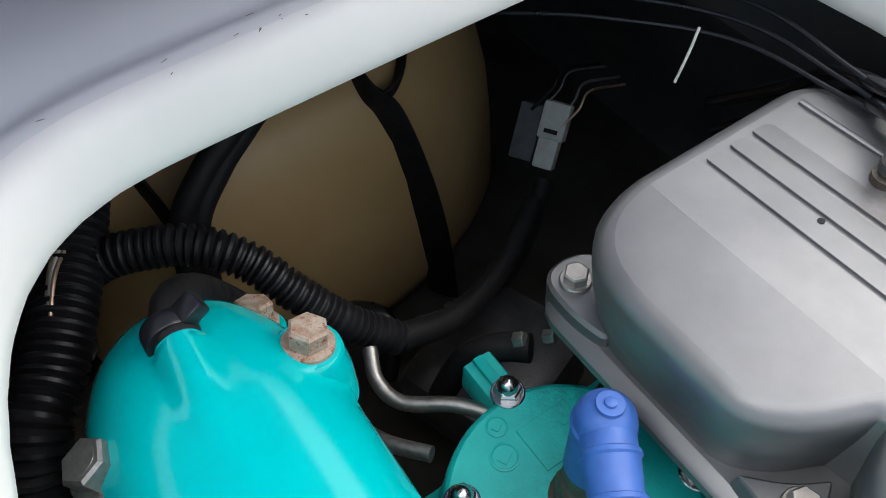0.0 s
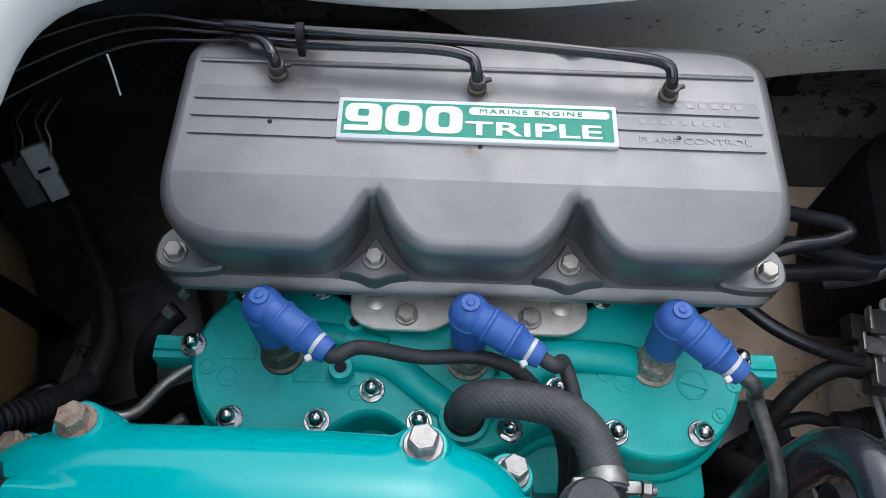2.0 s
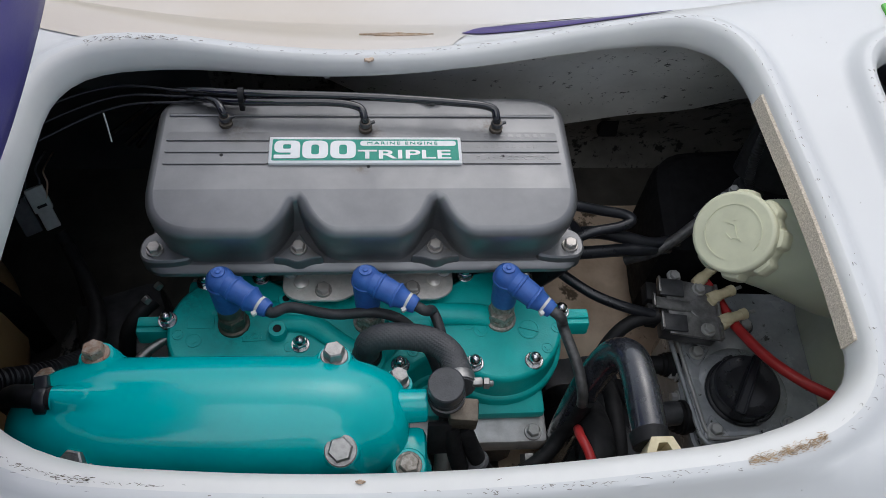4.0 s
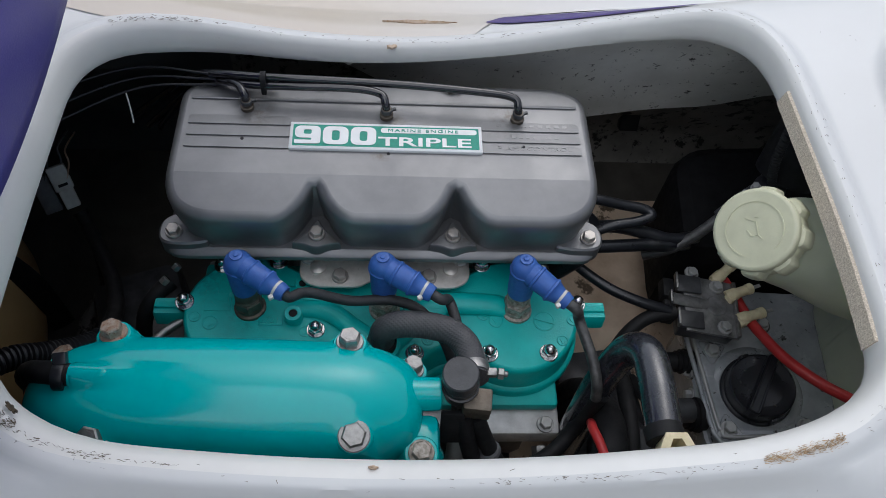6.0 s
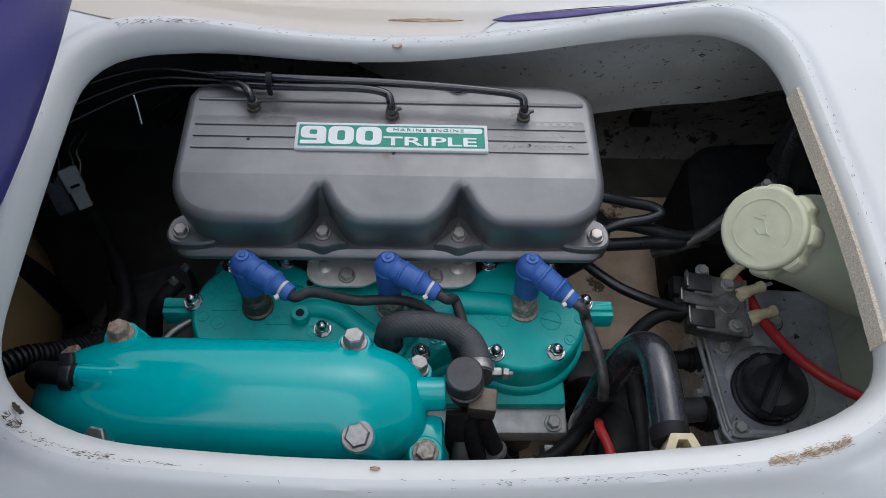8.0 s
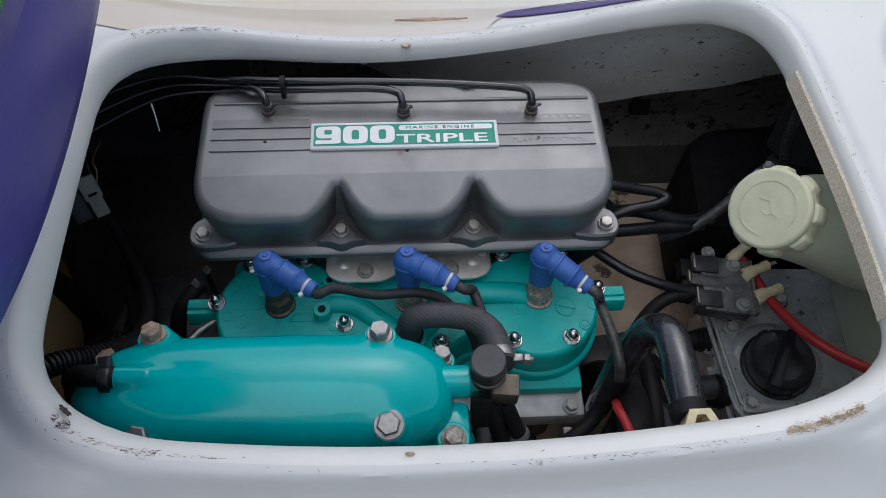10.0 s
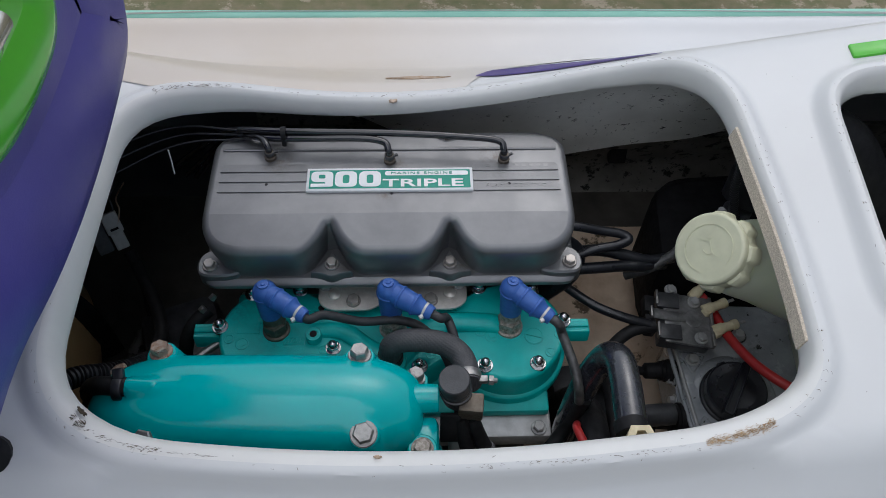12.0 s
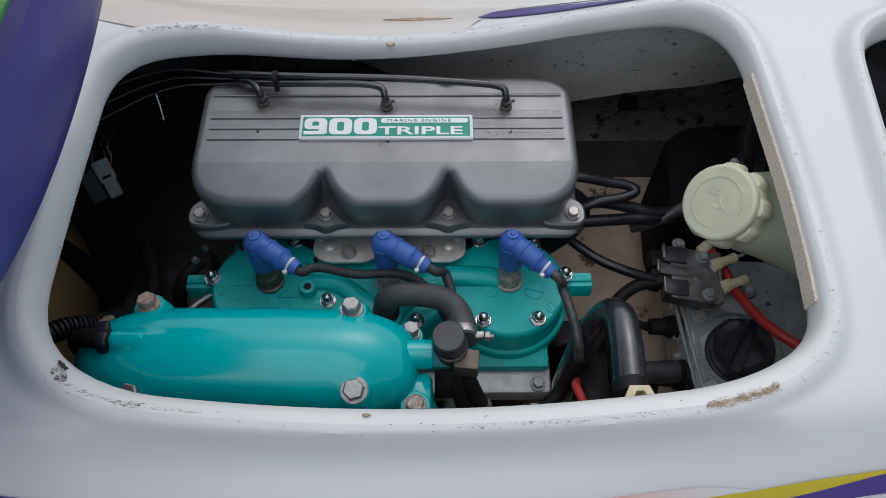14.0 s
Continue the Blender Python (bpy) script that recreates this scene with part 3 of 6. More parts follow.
# walls below x = -0.13 take a darker colour in place of deck shade
for fore, paint, note in ((True, GRIMY, "dirty grey fibreglass side of the engine bay"), (False, WALLSHADE, "side of the engine bay, coloured dark for its shade")):
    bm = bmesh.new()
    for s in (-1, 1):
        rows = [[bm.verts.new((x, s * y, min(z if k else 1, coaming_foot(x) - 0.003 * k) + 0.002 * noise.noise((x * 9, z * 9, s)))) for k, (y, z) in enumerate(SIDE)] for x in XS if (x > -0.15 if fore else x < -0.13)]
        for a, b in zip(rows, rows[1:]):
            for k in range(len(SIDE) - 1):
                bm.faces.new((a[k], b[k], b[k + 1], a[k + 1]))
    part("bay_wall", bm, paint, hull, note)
bm = bmesh.new()
for s in (-1, 1):
    rim = sorted((p.x, abs(p.y)) for p in RIM if p.y * s > 0.155)
    rows = []
    for x in XS[XS < 0.386]:
        y0 = float(np.interp(x, [p[0] for p in rim], [p[1] for p in rim])) + 0.004
        z0 = crest_height(max(-0.2, min(x, 0.3))) - 0.0265 * lip_depth(x, 1.0 if s > 0 else 0.0) - 0.002
        rows.append([bm.verts.new((x, s * (y0 + (0.221 - y0) * u), z0 + (coaming_foot(x) - z0) * v + 0.0012 * noise.noise((x * 14, u * 3, s)))) for u, v in ((0, 0), (0.10, 0.03), (0.42, 0.28), (0.72, 0.62), (1, 1))])
    for a, b in zip(rows, rows[1:]):
        for k in range(4):
            bm.faces.new((a[k], b[k], b[k + 1], a[k + 1]))
part("coaming", bm, COAMING, deck, "dirty white coaming under the hatch lip, speckled black")
bm = bmesh.new()
rows = []
for x in np.arange(0.12, 0.421, 0.02):
    rows.append([bm.verts.new((x, y, -0.216 - 0.03 * (1 - abs(y) / 0.27) + 0.004 * noise.noise((x * 14, y * 14, 0.3)))) for y in np.linspace(-0.220, 0.220, 28)])
for a, b in zip(rows, rows[1:]):
    for k in range(27):
        bm.faces.new((a[k], b[k], b[k + 1], a[k + 1]))
part("bilge_pad", bm, BILGE, hull, "stained cream fibreglass bilge pad")
# floor colour kept very dark to stand in for the unlit bay bottom
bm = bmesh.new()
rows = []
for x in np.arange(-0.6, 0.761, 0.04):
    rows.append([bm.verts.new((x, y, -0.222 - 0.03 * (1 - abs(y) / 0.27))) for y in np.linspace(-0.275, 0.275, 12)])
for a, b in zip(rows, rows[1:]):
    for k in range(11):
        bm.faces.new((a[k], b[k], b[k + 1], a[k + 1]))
part("bilge_floor", bm, BILGESHADE, hull, "bilge floor, coloured dark for deep shade")
for x in (-0.6, 0.75):
    part("bay_bulkhead", box(bmesh.new(), (x, 0, -0.10), (0.012, 0.58, 0.27)), LINER, hull, "grey fibreglass bulkhead", smooth=False)

# plain unseen wall behind the camera, added to shape sky light and reflections
part("yard_wall", box(bmesh.new(), (0, -2.6, 0.05), (14, 0.2, 1.15)), surface("added_wall_render", (0.66, 0.64, 0.60), (0.58, 0.56, 0.53), 0.8, scale=3, bump=0.3, fine=60), None, "plain unseen wall added to shape the light on the boat", category="wall", kind="structure", smooth=False)

# ground
bm = bmesh.new()
ring0 = None
for r in (0.0, 2.0, 8.0, 60.0, 600.0):
    if r == 0:
        c = bm.verts.new((0, 0, -0.525))
        continue
    ring = [bm.verts.new((r * math.cos(a * math.pi / 16), r * math.sin(a * math.pi / 16), -0.525)) for a in range(32)]
    for i in range(32):
        if ring0:
            bm.faces.new((ring0[i], ring[i], ring[(i + 1) % 32], ring0[(i + 1) % 32]))
        else:
            bm.faces.new((c, ring[i], ring[(i + 1) % 32]))
    ring0 = ring
part("ground", bm, GRASS, None, "dry trodden grass and sand around the boat", category="ground", kind="structure", smooth=False)


# ---- flame arrester cover ----
TOP = 0.0255
cover = thing("flame_arrester_cover", "brushed grey cast aluminium flame arrester cover with three lobes", "engine cover", (0, 0.08, -0.03))


def cover_outline(count=300):
    """Straight sides, three bold lobes in front and three shallow ones behind."""
    def dip(x, depth, half):
        d = 0.0
        for c in (-0.0515, 0.0515):
            u = (math.hypot(abs(x - c) / half, 0.11) - 0.11) / 0.896
            if u < 1:
                d = max(d, depth * (0.72 * (1 - math.sqrt(1 - (1 - u) ** 2)) + 0.28 * (1 - u) ** 2))
        return d
    front = [Vector((x, 0.0180 + dip(x, 0.0325, 0.0315))) for x in np.linspace(-0.1505, 0.1505, 121)]
    back = [Vector((x, 0.150 - dip(x, 0.010, 0.026))) for x in np.linspace(0.150, -0.150, 91)]

    def turn(corner, a, b):
        return [a * (1 - u) ** 2 + Vector(corner) * 2 * u * (1 - u) + b * u * u for u in np.linspace(0, 1, 9)[1:-1]]
    front, back = front[13:-13], back[9:-9]
    fr, bl, br, fl = Vector((0.1585, 0.056)), Vector((-0.1585, 0.126)), Vector((0.1585, 0.126)), Vector((-0.1585, 0.056))
    loop = front + turn((0.1585, 0.0180), front[-1], fr) + [fr, br] + turn((0.1585, 0.150), br, back[0]) + back
    loop += turn((-0.1585, 0.150), back[-1], bl) + [bl, fl] + turn((-0.1585, 0.0180), fl, front[0])
    return even(loop, count)


def cover_body():
    bm, loop = bmesh.new(), cover_outline()
    levels = [(-0.027, -0.0052), (-0.023, -0.0058), (-0.012, -0.0040), (0.004, -0.0016), (0.013, -0.0005)]
    r = 0.0068
    for a in np.radians([15, 30, 45, 60, 75, 90]):
        levels.append((TOP - r * (1 - math.sin(a)), -r * (1 - math.cos(a))))
    loft(bm, loop, levels)
    cut = [f for f in bm.faces if len(f.verts) > 50 and f.calc_center_median().z > 0]
    bmesh.ops.bisect_plane(bm, geom=cut + [e for f in cut for e in f.edges] + [v for f in cut for v in f.verts], plane_co=(0, 0.055, 0), plane_no=(0, 1, 0))
    for v in bm.verts:
        if v.co.z > 0.004 and v.co.y < 0.0549:
            v.co.z -= (0.055 - v.co.y) * 0.16
    return bm


part("cover_body", cover_body(), CAST, cover, "brushed grey aluminium casting", angle=50)

# bolting flange round the foot of the cover
bm = bmesh.new()
foot = even(rounded([(-0.163, 0.0160, 0.012), (0.163, 0.0160, 0.012), (0.163, 0.155, 0.02), (-0.163, 0.155, 0.02)], 6), 160)
loft(bm, foot, [(-0.0315, -0.001), (-0.0305, 0), (-0.0265, 0), (-0.0250, -0.0015), (-0.0235, -0.006)])
part("flange", bm, CAST, cover, "cast flange at the foot of the cover")
for x in (-0.1566, -0.0515, 0.0515, 0.1566):
    bm = bmesh.new()
    end = abs(x) > 0.1
    if end:
        s = 1 if x > 0 else -1
        lug = even(rounded([(x + s * 0.0115, 0.0215, 0.011), (x + s * 0.0115, 0.043, 0.011), (x - s * 0.004, 0.050, 0.006), (x - s * 0.028, 0.023, 0.006), (x - s * 0.01, 0.0195, 0.01)], 7), 60)
        loft(bm, lug, [(-0.033, 0), (-0.018, 0), (-0.0165, -0.0015)])
    else:
        star = even(rounded([(x + u, 0.0305 + v, r) for u, v, r in ((-0.0185, -0.0075, 0.0012), (-0.0085, -0.0085, 0.006), (0, -0.0125, 0.006), (0.0085, -0.0085, 0.006), (0.0185, -0.0075, 0.0012), (0.0065, 0.0035, 0.009), (0, 0.0150, 0.0012), (-0.0065, 0.0035, 0.009))], 6), 80)
        loft(bm, star, [(-0.031, 0.0025), (-0.0190, 0.0004), (-0.0172, 0.0), (-0.0165, -0.0007)])
    part("bolt_pad", bm, CAST, cover, "raised bolt pad")
    bolt((x, 0.0305, -0.0165), (0, 0, 1), 0.0050, 0.0045, 0.0062, cover, PLATE, "zinc flange bolt", turn=17 + 40 * x)

# shallow stepped lines either side of the nameplate, one long one behind
for x0, x1 in ((-0.1485, -0.0725), (0.0725, 0.1485)):
    for y in (0.1004, 0.0892, 0.0779):
        bm = bmesh.new()
        s = -1 if x0 < 0 else 1
        out = rounded([(x0, y, 0.0015), (x1, y, 0.0015), (x1, y + 0.0095, 0.004), (x0, y + 0.0095, 0.004)], 4)
        rings = loft(bm, out, [(TOP - 0.001, 0), (TOP + 0.0011, 0)])
        for v in rings[1]:
            v.co.z -= (v.co.y - y) * 0.115
        part("stepped_line", bm, CAST, cover, smooth=False)
bm = bmesh.new()
loft(bm, rounded([(-0.149, 0.1250, 0.0008), (0.149, 0.1250, 0.0008), (0.149, 0.1274, 0.0008), (-0.149, 0.1274, 0.0008)], 3), [(TOP - 0.001, 0), (TOP + 0.0011, 0), (TOP + 0.0014, -0.0005)])
part("long_rib", bm, CAST, cover)
for x, y in ((-0.107, 0.0868), (0.0015, 0.0757), (0.104, 0.0855)):
    part("pin_hole", lathe(bmesh.new(), [(0.0013, 0), (0.0013, 0.0004)], (x, y, TOP + (0.0001 if abs(x) > 0.05 else -0.0001)), seg=12), RUBBER, cover, "small dark hole")

# faint cast lettering beside the plate
bm = bmesh.new()
letters(bm, "FLAME CONTROL", 0.0058, (0.083, 0.0815, TOP + 0.00070), 1.25, 0.0, 0.00013)
part("cast_lettering", bm, CAST, cover, "raised cast lettering", smooth=False)
for y, w in ((0.0930, 0.05), (0.1042, 0.058)):
    bm = bmesh.new()
    for k in range(9):
        box(bm, (0.083 + w * (k + 0.5) / 9, y + 0.002, TOP + 0.00075), (w / 9 * 0.55, 0.0030, 0.00014))
    part("cast_lettering", bm, CAST, cover, "worn raised cast marks", smooth=False)

# nameplate
bm = bmesh.new()
loft(bm, rounded([(-0.0722, 0.0770, 0.0012), (0.0722, 0.0770, 0.0012), (0.0722, 0.1026, 0.0012), (-0.0722, 0.1026, 0.0012)], 4), [(TOP, 0), (TOP + 0.0022, 0), (TOP + 0.0026, -0.0004)])
plate = part("nameplate", bm, PLWHITE, cover, "white and green enamelled nameplate", angle=60)
bm = bmesh.new()
PZ = TOP + 0.0027
loft(bm, rounded([(-0.0698, 0.0795, 0.0008), (0.0698, 0.0795, 0.0008), (0.0698, 0.1001, 0.0008), (-0.0698, 0.1001, 0.0008)], 4), [(PZ - 0.0005, 0), (PZ, 0)])
part("green_field", bm, PLGREEN, plate, "flecked green field", smooth=False)
bm = bmesh.new()


def hollow(bm, x0, x1, y0, y1, reach, hx0, hx1, hy0, hy1, hreach):
    """A flat numeral bowl: a rounded shape with a rounded hole."""
    count = 48
    out = even(rounded([(x0, y0, reach), (x1, y0, reach), (x1, y1, reach), (x0, y1, reach)], 6), count)
    hole = even(rounded([(hx0, hy0, hreach), (hx1, hy0, hreach), (hx1, hy1, hreach), (hx0, hy1, hreach)], 6), count)
    c = Vector(((x0 + x1) / 2, (hy0 + hy1) / 2))
    def from_angle(loop):
        return sorted(loop, key=lambda p: math.atan2(p.y - c.y, p.x - c.x))
    z0, z1 = PZ - 0.0002, PZ + 0.0004
    rings = [[bm.verts.new((*p, z)) for p in from_angle(loop)] for loop, z in ((out, z0), (out, z1), (hole, z1), (hole, z0))]
    for a, b in zip(rings, rings[1:]):
        for i in range(count):
            bm.faces.new((a[i], a[(i + 1) % count], b[(i + 1) % count], b[i]))


for n, x in enumerate((-0.0682, -0.0475, -0.0268)):
    bm = bmesh.new()
    if n:
        hollow(bm, x, x + 0.0190, 0.0812, 0.0985, 0.0056, x + 0.0066, x + 0.0124, 0.0850, 0.0947, 0.0022)
    else:
        hollow(bm, x, x + 0.0190, 0.0868, 0.0985, 0.0048, x + 0.0064, x + 0.0122, 0.0905, 0.0950, 0.0014)
        box(bm, (x + 0.0156, 0.0866, PZ + 0.0002), (0.0068, 0.0086, 0.0007))
        loft(bm, rounded([(x, 0.0812, 0.0004), (x + 0.0190, 0.0812, 0.0045), (x + 0.0190, 0.0846, 0.0004), (x, 0.0846, 0.0004)], 4), [(PZ - 0.0002, 0), (PZ + 0.00065, 0)])
    part("numeral", bm, PLWHITE, plate, "white numeral", smooth=False)
bm = bmesh.new()
letters(bm, "TRIPLE", 0.0118, (-0.0064, 0.0812, PZ + 0.0002), 2.02, 0.0002, 0.0002)
part("lettering", bm, PLWHITE, plate, "white lettering TRIPLE", smooth=False)
bm = bmesh.new()
loft(bm, rounded([(-0.0045, 0.0936, 0.0026), (0.0683, 0.0936, 0.0026), (0.0683, 0.0985, 0.0026), (-0.0045, 0.0985, 0.0026)], 5), [(PZ - 0.0002, 0), (PZ + 0.0003, 0)])
part("label_bar", bm, PLWHITE, plate, "white rounded bar", smooth=False)
bm = bmesh.new()
letters(bm, "MARINE ENGINE", 0.0037, (0.0005, 0.0948, PZ + 0.0005), 1.62, 0.0, 0.0002, spacing=1.26)
part("lettering", bm, PLGREEN, plate, "green lettering MARINE ENGINE", smooth=False)

# breather barbs and their three thin black lines
for x, y in ((-0.1063, 0.1175), (-0.0005, 0.1125), (0.1010, 0.1125)):
    part("barb", lathe(bmesh.new(), [(0.0052, 0), (0.0052, 0.003), (0.0036, 0.0035), (0.0036, 0.009)], (x, y, TOP), seg=16), BRASS, cover, "tarnished hose barb")
    part("clip", lathe(bmesh.new(), [(0.0042, 0), (0.0045, 0.0008), (0.0045, 0.0030), (0.0042, 0.0036)], (x, y, TOP + 0.0052), seg=16), DIRTYBLK, cover, "black hose clip")
    part("clip_tail", box(bmesh.new(), (x + 0.0052, y + 0.001, TOP + 0.0070), (0.0045, 0.0024, 0.0022), (0, 0, 20), 0.0006), DIRTYBLK, cover)
for n, (bx, by, path) in enumerate((
        (-0.1063, 0.1175, [(-0.113, 0.1285, 0.0385), (-0.124, 0.137, 0.034), (-0.140, 0.150, 0.020), (-0.165, 0.165, -0.01), (-0.2, 0.17, -0.06)]),
        (-0.0005, 0.1125, [(-0.006, 0.122, 0.0405), (-0.03, 0.1255, 0.0415), (-0.095, 0.1275, 0.0395), (-0.125, 0.136, 0.034), (-0.145, 0.152, 0.018), (-0.17, 0.168, -0.015), (-0.21, 0.172, -0.06)]),
        (0.1010, 0.1125, [(0.096, 0.1210, 0.0415), (0.07, 0.1240, 0.0435), (-0.0, 0.1290, 0.0440), (-0.095, 0.1325, 0.0435), (-0.13, 0.140, 0.038), (-0.155, 0.153, 0.022), (-0.18, 0.168, -0.01), (-0.22, 0.175, -0.05)]))):
    hose("breather_line", [(bx, by, TOP + 0.005), (bx - 0.0008, by + 0.0015, TOP + 0.0125)] + path, 0.0031, TUBEBLK, "thin glossy black breather line on the cover", seg=12)
bm = bmesh.new()
lathe(bm, [(0.0065, -0.002), (0.0065, 0.002)], (-0.0935, 0.1305, 0.0425), (1, 0.05, 0.02), 14)
box(bm, (-0.0935, 0.127, 0.0365), (0.004, 0.006, 0.008), bevel=0.001)
part("cable_tie", bm, RUBBER, None, "black tie holding the breather lines together", category="cable tie")

# carburettor bodies below the cover
for x in (-0.1035, 0.0, 0.1035):
    carb = thing("carburettor", "dark dirty carburettor body under the cover", "carburettor", (x, 0.10, -0.2), "carburettors")
    part("throat", lathe(bmesh.new(), [(0.036, 0), (0.036, 0.05), (0.03, 0.06), (0.03, 0.10), (0.038, 0.11), (0.038, 0.168)], (x, 0.085, -0.2), seg=24), DIRTYBLK, carb)
    part("float_body", box(bmesh.new(), (x, 0.09, -0.12), (0.07, 0.07, 0.05), bevel=0.006), CASTD, carb)

# ---- bracket between cover and head ----
bracket = thing("mounting_bracket", "stainless steel bracket with two bolts between cover and head", "bracket", (0, 0.015, -0.06))
bm = bmesh.new()
out = rounded([(-0.066, 0.031, 0.003), (-0.0665, 0.012, 0.008), (-0.055, 0.0045, 0.008), (-0.020, 0.0045, 0.006), (-0.008, 0.012, 0.006), (0.008, 0.012, 0.006), (0.020, 0.0045, 0.006), (0.056, 0.0045, 0.008), (0.0675, 0.012, 0.008), (0.067, 0.031, 0.003)], 5)
loft(bm, out, [(-0.0525, 0), (-0.0505, 0), (-0.0500, -0.0006)])
bmesh.ops.triangulate(bm, faces=[f for f in bm.faces if len(f.verts) > 4])
part("plate", bm, BRACKET, bracket, "bright bracket plate", angle=30)
part("upstand", box(bmesh.new(), (0, 0.032, -0.043), (0.133, 0.002, 0.022), (-12, 0, 0), 0.0006), BRACKET, bracket)
for x in (-0.052, 0.052):
    part("dimple", lathe(bmesh.new(), [(0.0062, 0), (0.0055, 0.0015), (0.003, 0.0026), (0.001, 0.003)], (x, 0.021, -0.0502), seg=18), BRACKET, bracket)
for x in (-0.0345, 0.0345):
    bolt((x, 0.0135, -0.0502), (0, 0, 1), 0.0055, 0.0042, 0.0066, bracket, PLATE, "plain bolt", turn=25)
for x in (-0.060, 0.060):
    bolt((x, 0.0295, -0.047), (0, -0.4, 1), 0.0055, 0.008, 0.0062, bracket, CASTD, "dark bolt", turn=5)


# ---- cylinder head ----
HEAD = -0.063
head = thing("boat_engine", "three-cylinder boat engine with teal painted head and domed nuts", "engine", (0, -0.01, -0.22))


def head_outline():
    def reach(x):
        best = 0.0
        for c in (-0.1035, 0.0, 0.1035):
            if abs(x - c) < 0.0525:
                best = max(best, math.sqrt(0.0525**2 - (x - c) ** 2))
        return best
    xs = [-0.156 * math.cos(math.pi * k / 120) for k in range(121)]
    front = [Vector((x, -0.0095 - max(reach(x), 0.030 if abs(x) < 0.1 else 0))) for x in xs]
    back = [Vector((x, -0.0075 + max(reach(x) * 0.92, 0.030 if abs(x) < 0.1 else 0))) for x in reversed(xs)]
    loop = even(front[:-1] + back[:-1], 220)
    for _ in range(14):
        loop = [loop[i] * 0.5 + (loop[i - 1] + loop[(i + 1) % 220]) * 0.25 for i in range(220)]
    return loop


bm = bmesh.new()
loft(bm, head_outline(), [(-0.104, 0.0035), (-0.094, 0.0035), (-0.0925, 0.0025), (-0.0915, 0.0), (HEAD - 0.006, -0.001), (HEAD - 0.0025, -0.0018), (HEAD - 0.0006, -0.0032), (HEAD, -0.0045)])
part("head_casting", bm, TEALM, head, "matt teal painted casting", angle=55)
for s in (-1, 1):
    bm = bmesh.new()
    loft(bm, rounded([(s * 0.150, -0.009, 0.001), (s * 0.1795, -0.009, 0.002), (s * 0.1795, 0.006, 0.002), (s * 0.150, 0.006, 0.001)], 3), [(-0.088, 0.001), (-0.074, 0), (-0.0725, -0.001)])
    box(bm, (s * 0.164, -0.0015, -0.0718), (0.029, 0.005, 0.0035), bevel=0.001)
    part("lifting_lug", bm, TEALM, head, "short square lug")

# cast water passages standing proud of the top
for pts, r in (([(-0.073, -0.007, HEAD - 0.002), (-0.045, -0.010, HEAD + 0.001), (-0.022, -0.026, HEAD + 0.001), (-0.002, -0.040, HEAD)], 0.0085),
               ([(0.018, -0.014, HEAD - 0.001), (0.045, -0.004, HEAD + 0.002), (0.085, -0.004, HEAD + 0.001), (0.098, -0.006, HEAD - 0.003)], 0.0095),
               ([(0.005, -0.040, HEAD), (0.022, -0.022, HEAD + 0.001), (0.045, -0.008, HEAD + 0.001)], 0.0085),
               ([(-0.12, 0.006, HEAD - 0.003), (-0.08, 0.006, HEAD - 0.001), (-0.045, -0.002, HEAD)], 0.007)):
    part("water_passage", tube(bmesh.new(), pts, r, 14, flat=0.75), TEALM, head)
for x, y, r, h in ((-0.069, -0.0165, 0.0068, 0.008), (-0.064, 0.012, 0.0062, 0.004)):
    bm = lathe(bmesh.new(), [(r * 1.06, -0.002), (r, h), (r * 0.94, h + 0.0006), (r * 0.52, h + 0.0006), (r * 0.5, h - 0.0008)], (x, y, HEAD), seg=24)
    boss = part("boss", bm, TEALM, head, "hollow round boss")
    part("bore", lathe(bmesh.new(), [(r * 0.46, 0), (r * 0.46, 0.0003)], (x, y, HEAD + h + 0.0002), seg=16), RUBBER, boss, "dark threaded bore")
for x, y, r in ((0.126, -0.017, 0.0088), (0.088, -0.017, 0.0060), (0.078, -0.012, 0.005), (0.149, -0.016, 0.0048), (0.139, -0.034, 0.0045), (-0.132, -0.021, 0.006), (-0.06, -0.028, 0.0045), (0.034, -0.034, 0.0048), (-0.144, -0.016, 0.0045)):
    bm = lathe(bmesh.new(), [(r, -0.001), (r, 0.0007), (r * 0.86, 0.0009), (r * 0.8, 0.0005)], (x, y, HEAD), seg=26)
    if r > 0.008:
        box(bm, (x, y, HEAD + 0.0008), (r * 1.9, 0.0022, 0.0014), (0, 0, -16))
    else:
        box(bm, (x, y, HEAD + 0.0006), (r * 0.7, r * 0.9, 0.001), (0, 0, 30))
    part("cast_mark", bm, TEALM, head)
bm = bmesh.new()
letters(bm, "3721", 0.0070, (-0.0945, -0.0212, HEAD + 0.0011), 1.05, 0.0, 0.0004)
box(bm, (-0.0865, -0.0185, HEAD + 0.0002), (0.0185, 0.0088, 0.0014), bevel=0.0004)
part("cast_number", bm, TEALM, head, "raised casting number 3721", smooth=False)
bm = bmesh.new()
box(bm, (-0.128, 0.001, HEAD + 0.0002), (0.020, 0.024, 0.0012), bevel=0.0003)
arrow = [(-0.1205, -0.003), (-0.129, -0.003), (-0.129, -0.0065), (-0.1365, 0.0005), (-0.129, 0.0075), (-0.129, 0.004), (-0.1205, 0.004)]
ribbon(bm, [Vector(p) for p in arrow], 0.0010, HEAD + 0.0004, 0.0007, True)
part("cast_arrow", bm, TEALM, head, "raised arrow on a square pad", smooth=False)


